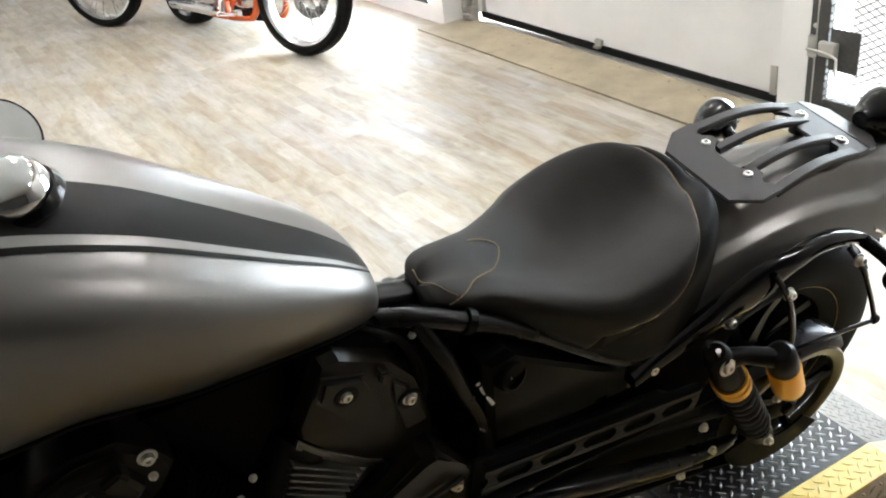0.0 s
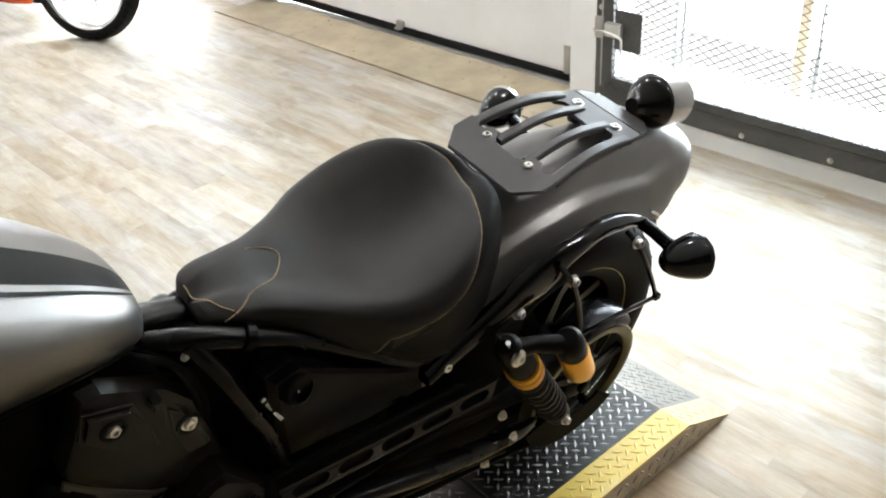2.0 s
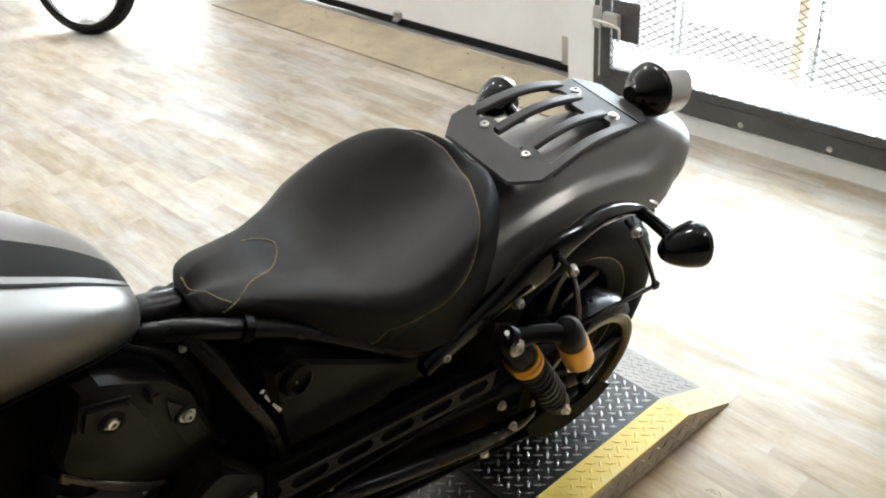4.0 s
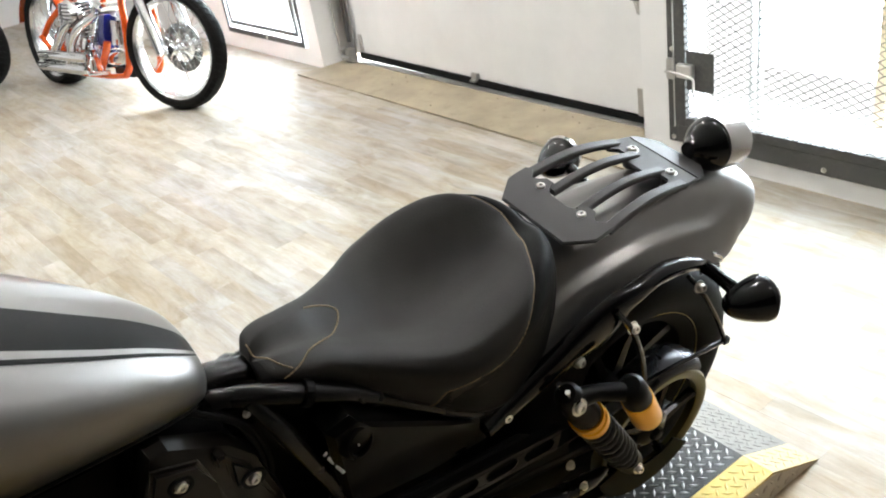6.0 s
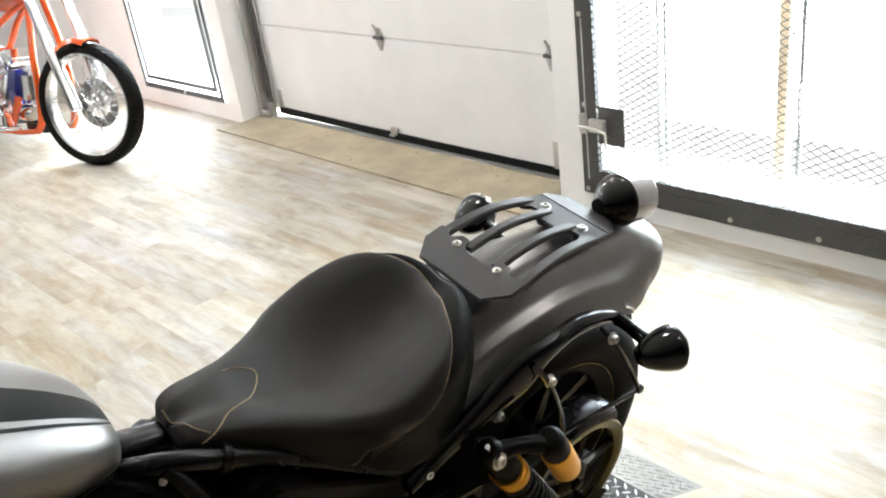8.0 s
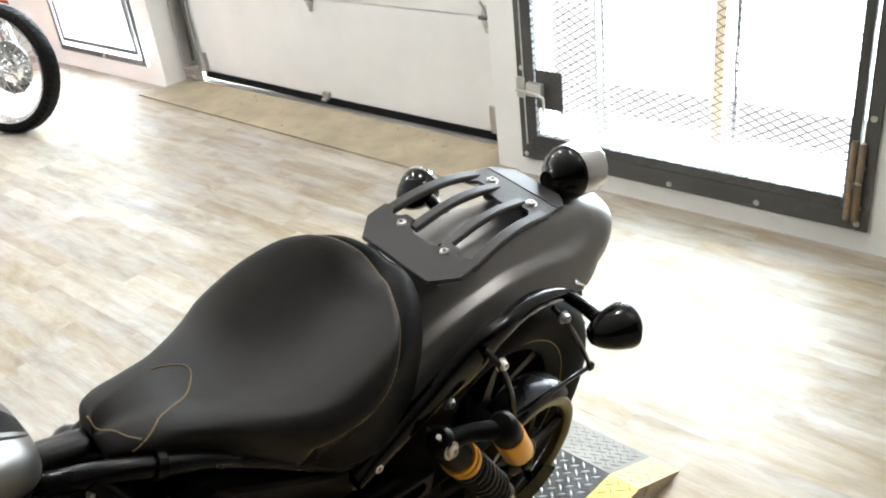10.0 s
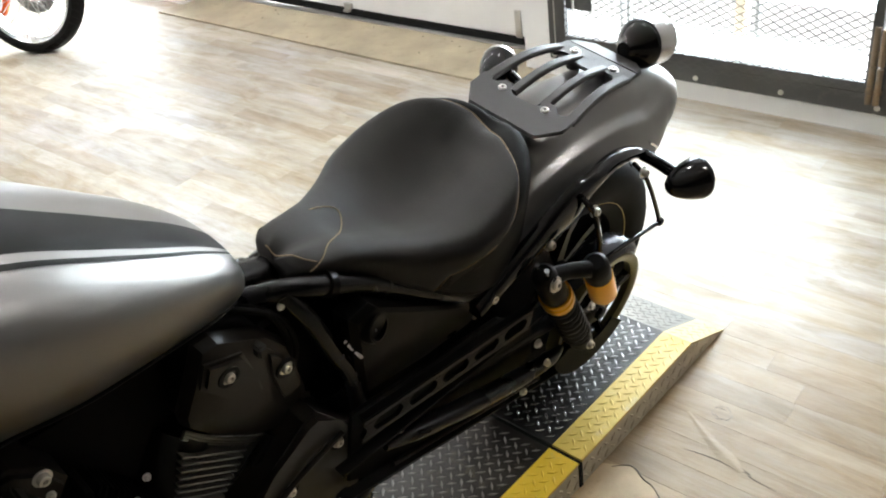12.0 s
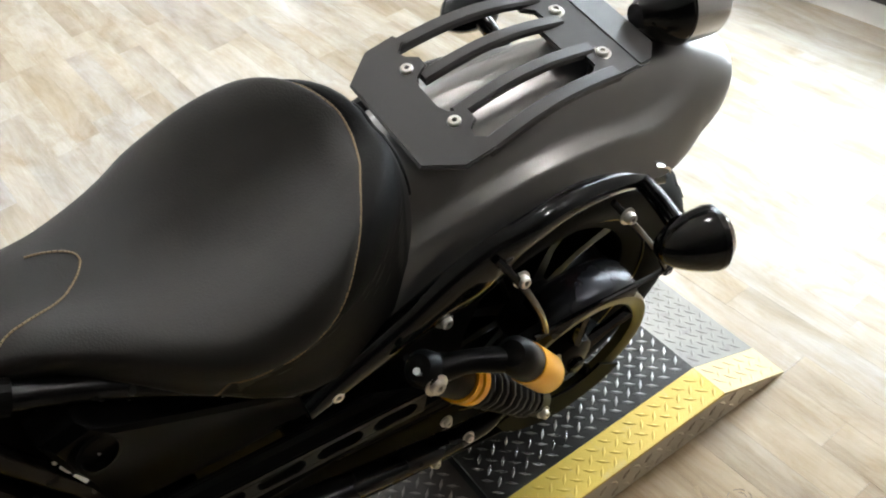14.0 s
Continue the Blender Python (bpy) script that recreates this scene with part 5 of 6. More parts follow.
def frame_and_covers():
    fr = part("frame_tube", bm_tube([(-0.01, -1.25, 0.90), (-0.01, -0.9, 0.87), (-0.01, -0.70, 0.850), (-0.005, -0.56, 0.80), (CX, -0.4, 0.72)], 0.026, 14), FRAME_BLACK, bike, "gloss black frame backbone", True)
    for s in (1, -1):
        part("side_tube", bm_tube([(CX + s * 0.020, -0.70, 0.85 + 0.006 * s), (CX + s * 0.045, -0.655, 0.84 + 0.02 * s), (CX + s * 0.063, -0.60, 0.828 + 0.016 * s), (CX + s * 0.075, -0.52, 0.800), (CX + s * 0.088, -0.44, 0.742), (CX + s * 0.12, -0.33, 0.675), (CX + s * 0.135, -0.27, 0.662)], 0.0155, 12), FRAME_BLACK, fr, "", True)
        part("down_tube", bm_tube([(CX + s * 0.050, -0.655, 0.84 + 0.018 * s), (CX + s * 0.078, -0.628, 0.80), (CX + s * 0.086, -0.60, 0.72), (CX + s * 0.094, -0.572, 0.64), (CX + s * 0.10, -0.55, 0.47)], 0.0135, 12), FRAME_BLACK, fr, "", True)
        part("tube_clamp", bm_ring([(0.0152, -0.006), (0.0195, -0.006), (0.0195, 0.006), (0.0152, 0.006)], axis_m((CX + s * 0.066, -0.585, 0.838), (s * 0.14, 0.82, -0.45)), 16), SATIN_BLACK, fr)
        part("down_tube", bm_tube([(CX + s * 0.055, -1.30, 0.86), (CX + s * 0.06, -1.36, 0.5), (CX + s * 0.09, -1.2, 0.22), (CX + s * 0.1, -0.8, 0.19), (CX + s * 0.1, -0.56, 0.3), (CX + s * 0.104, -0.55, 0.46)], 0.017, 12), GLOSS_BLACK, fr, "", True)
    part("cable", bm_tube([(0.035, -0.735, 0.865), (0.058, -0.705, 0.858), (0.070, -0.678, 0.835), (0.074, -0.660, 0.775), (0.058, -0.650, 0.69)], 0.005, 10), RUBBER, fr, "black rubber hose", True)
    part("cable", bm_tube([(0.03, -0.715, 0.862), (0.060, -0.690, 0.850), (0.074, -0.665, 0.820), (0.076, -0.650, 0.76), (0.058, -0.645, 0.68)], 0.005, 8), RUBBER, fr, "black cable", True)
    for at in ((0.070, -0.665, 0.846),):
        bolt("bolt", at, (1, 0.2, 0.5), fr, 0.004, 0.006)
    # side cover with its ignition lock
    for s in (1, -1):
        x0 = CX + s * 0.07
        out = [(-0.585, 0.79), (-0.545, 0.80), (-0.46, 0.738), (-0.36, 0.668), (-0.28, 0.62), (-0.26, 0.595), (-0.30, 0.57), (-0.42, 0.575), (-0.565, 0.60)]
        rows = []
        for k, (ins, dx) in enumerate(((0, 0), (0.004, 0.032), (0.022, 0.042), (0.06, 0.046))):
            cy, cz = -0.43, 0.66
            rows.append([(x0 + s * dx, y + (cy - y) * ins * 4, z + (cz - z) * ins * 4) for y, z in out])
        part("side_cover", bm_loft(rows), COVER_BLACK, bike, "gloss black side cover", True, 25)
    # added black boxes close gaps where bright floor would show through
    part("seat_gap_filler", bm_box((CX - 0.055, -0.60, 0.36), (CX + 0.055, -0.235, 0.70), 0.02), SATIN_BLACK, bike, "black filler box under the seat")
    part("head_gap_filler", bm_box((CX - 0.06, -0.70, 0.56), (CX + 0.036, -0.565, 0.808), 0.012), SHADE_BLACK, bike, "black filler block behind the head")
    part("engine_gap_filler", bm_box((CX - 0.085, -0.68, 0.15), (CX + 0.085, -0.50, 0.60), 0.02), SATIN_BLACK, bike, "black filler block behind the engine")
    side = Matrix(((0, 0, 1, 0), (1, 0, 0, 0), (0, 1, 0, 0), (0, 0, 0, 1)))
    # added black panel hides the bright spokes below the strut
    part("wheel_gap_filler", bm_prism([(-0.36, 0.40), (-0.36, 0.63), (-0.20, 0.68), (-0.05, 0.70), (-0.02, 0.66), (-0.05, 0.58), (-0.08, 0.50), (-0.09, 0.40)], 0.098, 0.104, 0.002, side), SHADE_BLACK, bike, "black filler panel beside the wheel")
    rows = []
    for k in range(19):
        a = radians(78 + k * 5.4)
        rows.append([WHEEL_C + Vector((x, r * math.cos(a), r * math.sin(a))) for x, r in ((-0.092, 0.36), (-0.085, 0.385), (0.085, 0.385), (0.092, 0.36), (0.085, 0.378), (-0.085, 0.378))])
    part("inner_fender", bm_loft(rows), SHADE_BLACK, bike, "black plastic inner fender", True)
    lm = axis_m((0.116, -0.543, 0.750), (1.0, 0.25, 0.25))
    lk = part("ignition_lock", bm_lathe([(0, -0.03), (0.027, -0.03), (0.027, 0.010), (0.0245, 0.018), (0.020, 0.019), (0.019, 0.010), (0.0, 0.010)], lm, 26), COVER_BLACK, bike, "black ignition lock barrel", True)
    part("key_slot", bm_box((-0.0015, -0.009, 0.010), (0.0015, 0.009, 0.0115), 0, lm), CAST_ALLOY, lk, "worn key slot")
    for k0, k1, mat, label in ((-0.022, -0.004, CHROME, "bright metal tab"), (0.0, 0.014, CHROME, "bright metal tab"), (0.018, 0.023, CHROME, "bright metal tab")):
        part("cover_tab", bm_box((-0.0035, -k1, 0), (0.0035, -k0, 0.003), 0.001, laid((0.113, -0.573, 0.716), (1, -0.1, 0.5), (0, 0.38, -0.92))), mat, bike, label)


frame_and_covers()


def engine():
    """Air-cooled twin: head covers, finned barrels and the cases under them."""
    eng = part("engine", bm_box((CX - 0.1, -1.15, 0.24), (CX + 0.085, -0.60, 0.52), 0.04), ENGINE_BLACK, bike, "black air-cooled twin engine", True)

    def head(y, z, back, name="cylinder_head"):
        """Head cover looking out to the left, its barrel leaning by 'back'."""
        m = pose(CX, y, z) @ pose(0, 0, 0, back)
        outl = [(-0.085, -0.01), (-0.092, 0.03), (-0.078, 0.075), (-0.02, 0.092), (0.03, 0.088), (0.075, 0.06), (0.088, 0.015), (0.085, -0.03), (0.04, -0.055), (-0.05, -0.055)]
        mm = m @ Matrix(((0, 0, 1, 0.0), (1, 0, 0, 0), (0, 1, 0, 0), (0, 0, 0, 1)))
        h = part(name, bm_prism(outl, -0.07, 0.06, 0.008, mm), ENGINE_BLACK, eng, "black cylinder head cover", True, 35)
        inner = [(a * 0.74 - 0.008, b * 0.68 + 0.012) for a, b in outl]
        rows = [[mm @ Vector((a + (0.0 - a) * k, b + (0.02 - b) * k, z2)) for a, b in inner] for k, z2 in ((0, 0.058), (0.06, 0.074), (0.18, 0.079), (0.5, 0.080))]
        part("head_plate", bm_loft(rows), ENGINE_BLACK, h, "raised cover plate", True, 25)
        part("cover_rib", bm_box((0.018, -0.04, 0.06), (0.034, 0.05, 0.086), 0.004, mm @ pose(0, 0, 0, 0, 0, 12)), ENGINE_BLACK, h, "", True, 30)
        part("cover_rib", bm_box((0.03, 0.03, 0.06), (0.062, 0.052, 0.088), 0.004, mm), ENGINE_BLACK, h, "", True, 30)
        for a, b, zz in ((-0.038, 0.028, 0.0805), (0.079, 0.0155, 0.060)):
            at = mm @ Vector((a, b, zz))
            bolt("bolt", at, (1, 0, 0.1), h, 0.0085, 0.009)
        part("recess", bm_ring([(0.012, 0), (0.018, 0), (0.017, 0.004), (0.013, 0.004)], mm @ Matrix.Translation((-0.038, 0.028, 0.079)), 20), SATIN_BLACK, h)
        # gasket lips and fins
        for k in range(2):
            w = 0.094 - 0.004 * k
            part("head_fin", bm_prism([(-w, -0.06), (-w, 0.06), (-w * 0.7, 0.078), (w * 0.7, 0.078), (w, 0.06), (w, -0.06)], -0.066 - k * 0.012, -0.061 - k * 0.012, 0.0015, m), SATIN_BLACK, h, "", True, 30)
        # the shade over these fins is put into their black
        for k in range(13):
            w = 0.086
            part("cooling_fin", bm_prism([(-0.075, -w), (0.055, -w), (0.072, -w * 0.7), (0.072, w * 0.7), (0.055, w), (-0.075, w)], -0.094 - k * 0.0125, -0.0905 - k * 0.0125, 0.001, m), SHADE_BLACK, h, "thin black cooling fin")
        part("barrel", bm_lathe([(0.0, -0.27), (0.062, -0.27), (0.062, -0.06), (0, -0.06)], m, 24), SATIN_BLACK, h, "", True)
        part("push_rod_tube", bm_tube([m @ Vector((0.066, 0.028, -0.08)), m @ Vector((0.074, 0.0, -0.25))], 0.0095, 10, False), SATIN_BLACK, h, "", True)
        return h

    side = Matrix(((0, 0, 1, 0), (1, 0, 0, 0), (0, 1, 0, 0), (0, 0, 0, 1)))
    outline = [(-0.800, 0.879), (-0.776, 0.880), (-0.700, 0.833), (-0.665, 0.783), (-0.638, 0.670), (-0.632, 0.600), (-0.684, 0.603), (-0.744, 0.636), (-0.805, 0.698), (-0.840, 0.747), (-0.842, 0.772), (-0.820, 0.824)]
    mid = Vector((-0.738, 0.742))

    def ring(share, x):
        return [(x, mid.x + (a - mid.x) * share, mid.y + (b - mid.y) * share) for a, b in outline]

    hd = part("cylinder_head", bm_loft([ring(1.0, 0.056), ring(1.0, 0.064), ring(0.94, 0.078), ring(0.80, 0.084), ring(0.4, 0.086)]), ENGINE_BLACK, eng, "black cast cylinder head cover", True, 28)
    hd.location = (-0.002, 0.003, -0.013)
    # darker than the cover, with its shade put into the colour
    part("head_casting", bm_loft([ring(0.80, -0.06), ring(0.95, 0.02), ring(0.97, 0.0555)]), SHADE_BLACK, hd, "matt black head casting with shade in its colour", True, 28)
    part("cover_facet", bm_prism([(-0.803, 0.862), (-0.745, 0.840), (-0.732, 0.791), (-0.722, 0.742), (-0.754, 0.738), (-0.815, 0.822)], 0.078, 0.094, 0.006, side), ENGINE_BLACK, hd, "raised cover facet", True, 25)
    part("cover_facet", bm_prism([(-0.712, 0.822), (-0.683, 0.785), (-0.655, 0.692), (-0.695, 0.690), (-0.710, 0.755)], 0.078, 0.092, 0.006, side), ENGINE_BLACK, hd, "raised cover facet", True, 25)
    part("cover_rib", bm_box((0.07, -0.727, 0.815), (0.098, -0.712, 0.835), 0.003), ENGINE_BLACK, hd, "", True, 30)
    for y, z in ((-0.775, 0.820), (-0.684, 0.760)):
        part("bolt_recess", bm_ring([(0.0115, 0.0), (0.018, 0.0), (0.017, 0.003), (0.0125, 0.003)], axis_m((0.0925, y, z), (1, 0, 0)), 20), SEAL, hd, "dark bolt recess", True)
        bolt("bolt", (0.092, y, z), (1, 0, 0.1), hd, 0.008, 0.008)
    for k in range(3):
        line = [(0.070 - 0.006 * k, a, b - 0.013 * (k + 0.4)) for a, b in ((-0.632, 0.640), (-0.640, 0.603), (-0.684, 0.600), (-0.744, 0.633), (-0.805, 0.695), (-0.842, 0.745))]
        part("gasket_lip", bm_tube(line, 0.0032, 6), FIN_BLACK, hd, "thin rubbed gasket lip", True)
    u, up = Vector((0, 0.765, -0.644)), Vector((0, 0.644, 0.765))
    for k in range(14):
        a = Vector((0.0, -0.853, 0.690)) - Vector((0, 0.004, 0.0132)) * k
        ln = 0.128 - 0.004 * k
        fm = Matrix(((1, u.x, up.x, a.x), (0, u.y, up.y, a.y), (0, u.z, up.z, a.z), (0, 0, 0, 1)))
        part("cooling_fin", bm_box((-0.06, 0.0, -0.0016), (0.072, ln, 0.0016), 0.0008, fm), FIN_BLACK, hd, "thin black cooling fin")
    part("barrel", bm_lathe([(0, -0.28), (0.058, -0.28), (0.058, -0.05), (0, -0.05)], pose(CX - 0.005, -0.79, 0.74, -30), 24), SATIN_BLACK, hd, "", True)
    part("push_rod_tube", bm_tube([(0.080, -0.715, 0.62), (0.086, -0.80, 0.50)], 0.010, 10, False), SATIN_BLACK, hd, "", True)
    head(-1.08, 0.77, 30)
    # cover over the front belt pulley
    out = [(-0.83, 0.44), (-0.80, 0.53), (-0.74, 0.575), (-0.68, 0.64), (-0.655, 0.645), (-0.62, 0.60), (-0.56, 0.52), (-0.545, 0.46), (-0.575, 0.415), (-0.60, 0.35), (-0.66, 0.29), (-0.74, 0.28), (-0.81, 0.33)]
    mm = Matrix(((0, 0, 1, 0.0), (1, 0, 0, 0), (0, 1, 0, 0), (0, 0, 0, 1)))
    pc = part("pulley_cover", bm_prism(out, 0.06, 0.128, 0.010, mm), ENGINE_BLACK, eng, "black front pulley cover", True, 35)
    part("cover_slot", bm_prism([(-0.715, 0.352), (-0.70, 0.346), (-0.665, 0.372), (-0.66, 0.386), (-0.672, 0.392), (-0.71, 0.366)], 0.128, 0.1295, 0, mm), SEAL, pc, "dark vent slot")
    part("cover_ridge", bm_tube([(0.13, -0.77, 0.50), (0.136, -0.70, 0.55), (0.136, -0.62, 0.575)], 0.005, 10), ENGINE_BLACK, pc, "", True)
    for at in ((0.129, -0.725, 0.518), (0.130, -0.627, 0.552), (0.129, -0.62, 0.385), (0.129, -0.79, 0.40)):
        part("bolt_recess", bm_ring([(0.010, 0.0), (0.017, 0.0), (0.016, 0.003), (0.011, 0.003)], axis_m(at, (1, 0, 0)), 20), SEAL, pc, "dark bolt recess", True)
        bolt("bolt", at, (1, 0, 0.15), pc, 0.0085, 0.009)
    cc = part("crankcase_cover", bm_lathe([(0, 0.0), (0.14, 0.0), (0.142, 0.03), (0.128, 0.048), (0.06, 0.058), (0, 0.058)], Matrix.Translation((0.085, -0.95, 0.40)) @ pose(0, 0, 0, 0, 90, 0), 36), ENGINE_BLACK, eng, "round black crankcase cover", True)
    for k in range(3):
        a = 2 * math.pi * k / 8 + 0.2
        bolt("bolt", (0.118, -0.95 + 0.133 * math.cos(a), 0.40 + 0.133 * math.sin(a)), (1, 0, 0), cc, 0.0055, 0.007)
    for at in ((0.075, -0.907, 0.702), (0.075, -0.929, 0.668), (0.08, -1.02, 0.795)):
        bolt("bolt", at, (1, 0, 0.4), eng, 0.0042, 0.007)
    # added black block closes a bright gap under the tank
    part("tank_gap_filler", bm_box((CX - 0.09, -1.38, 0.50), (CX + 0.01, -0.81, 0.85), 0.02), SHADE_BLACK, eng, "black filler block under the tank")
    part("intake_duct", bm_tube([(-0.05, -0.91, 0.74), (0.0, -0.91, 0.742)], 0.035, 16, False), SATIN_BLACK, eng, "", True)
    return eng


engine()


def side_stand_and_bar():
    part("side_stand", bm_tube([(0.10, -0.86, 0.24), (0.18, -0.82, 0.13), (0.235, -0.80, 0.064)], [0.014, 0.012, 0.012], 10), SATIN_BLACK, bike, "black side stand", True)
    bar = part("handlebar", bm_tube([(-0.46, -1.12, 1.06), (-0.36, -1.26, 1.13), (-0.2, -1.40, 1.18), (0.0, -1.46, 1.19)], 0.0125, 10), SATIN_BLACK, bike, "black handlebar", True)
    m = axis_m((-0.37, -1.052, 1.022), (0.62, 0.32, 0.72))
    mir = part("mirror", bm_lathe([(0, -0.014), (0.035, -0.012), (0.054, -0.003), (0.055, 0.003), (0.051, 0.004), (0.0, 0.004)], m, 32), SATIN_BLACK, bar, "round black bar-end mirror", True)
    part("mirror_glass", bm_lathe([(0, 0.0042), (0.051, 0.0042), (0.051, 0.005), (0, 0.005)], m, 32), CHROME, mir, "mirror glass", True)
    part("mirror_stem", bm_tube([(-0.395, -1.06, 1.0), (-0.455, -1.12, 1.06)], 0.006, 8, False), SATIN_BLACK, mir)
    part("steering_head", bm_tube([(CX, -1.40, 1.18), (CX, -1.33, 0.80)], 0.035, 14, False), SATIN_BLACK, bar, "", True)


side_stand_and_bar()


# ---- other motorcycles: x ahead, y to the left, z up ----
def spoked_wheel(name, parent, at, r, wid, turn=0.0, disc=True, spokes=28, material=POLISHED):
    m = Matrix.Translation(at) @ pose(0, 0, 0, 0, 0, turn) @ pose(0, 0, 0, 90)
    wheel = part(name, bm_lathe([(0, -0.05), (0.028, -0.05), (0.034, -0.03), (0.022, 0), (0.034, 0.03), (0.028, 0.05), (0, 0.05)], m, 20), POLISHED, parent, "bright spoked wheel", True)
    t = r * 0.17
    ty = part("tyre", bm_ring([(r - t, -wid * 0.36), (r - t * 0.8, -wid * 0.48), (r - t * 0.45, -wid * 0.5), (r - t * 0.12, -wid * 0.34), (r, 0), (r - t * 0.12, wid * 0.34), (r - t * 0.45, wid * 0.5), (r - t * 0.8, wid * 0.48), (r - t, wid * 0.36)], m, 64), RUBBER, wheel, "black tyre with block tread", True, 35)
    tr = bmesh.new()
    for k in range(52):
        a = 2 * math.pi * k / 52
        for s in (1, -1):
            bm_tube([m @ Vector((q * math.cos(a + d), q * math.sin(a + d), s * z)) for q, z, d in ((r + 0.0005, wid * 0.04, 0), (r - t * 0.11, wid * 0.34, 0.05), (r - t * 0.4, wid * 0.495, 0.06))], 0.0022, 4, False, tr)
    tagged(part("tread_groove", tr, SEAL, ty, "dark tread grooves"), kind="stuff")
    part("rim", bm_ring([(r - t * 1.28, -wid * 0.3), (r - t, -wid * 0.38), (r - t * 0.94, -wid * 0.37), (r - t * 1.1, 0), (r - t * 0.94, wid * 0.37), (r - t, wid * 0.38), (r - t * 1.28, wid * 0.3), (r - t * 1.36, 0)], m, 56), material, wheel, "polished rim", True)
    for k in range(spokes):
        a = 2 * math.pi * k / spokes
        s = 1 if k % 2 else -1
        o = 0.32 * (1 if (k // 2) % 2 else -1)
        part("spoke", bm_tube([m @ Vector((0.03 * math.cos(a + o), 0.03 * math.sin(a + o), s * 0.034)), m @ Vector(((r - t * 1.3) * math.cos(a), (r - t * 1.3) * math.sin(a), s * 0.006))], 0.0022, 5, False), CHROME, wheel)
    if disc:
        bm = bm_ring([(0.075, -0.002), (0.128, -0.002), (0.128, 0.002), (0.075, 0.002)], m @ Matrix.Translation((0, 0, -0.058)), 48)
        dk = part("brake_disc", bm, POLISHED, wheel, "drilled steel brake disc", True)
        holes = bmesh.new()
        for k in range(30):
            a = 2 * math.pi * k / 30
            q = (0.088, 0.102, 0.116)[k % 3]
            for z in (-0.0606, -0.0554):
                bm_lathe([(0, 0), (0.0045, 0)], m @ Matrix.Translation((q * math.cos(a), q * math.sin(a), z)), 8, holes)
        tagged(part("drilled_hole", holes, SEAL, dk, "dark drilled holes"), kind="stuff")
        for k in range(5):
            a = 2 * math.pi * k / 5
            part("disc_arm", bm_tube([m @ Vector((0.03 * math.cos(a), 0.03 * math.sin(a), -0.052)), m @ Vector((0.08 * math.cos(a + 0.2), 0.08 * math.sin(a + 0.2), -0.058))], 0.007, 6, False), POLISHED, dk)
    return wheel


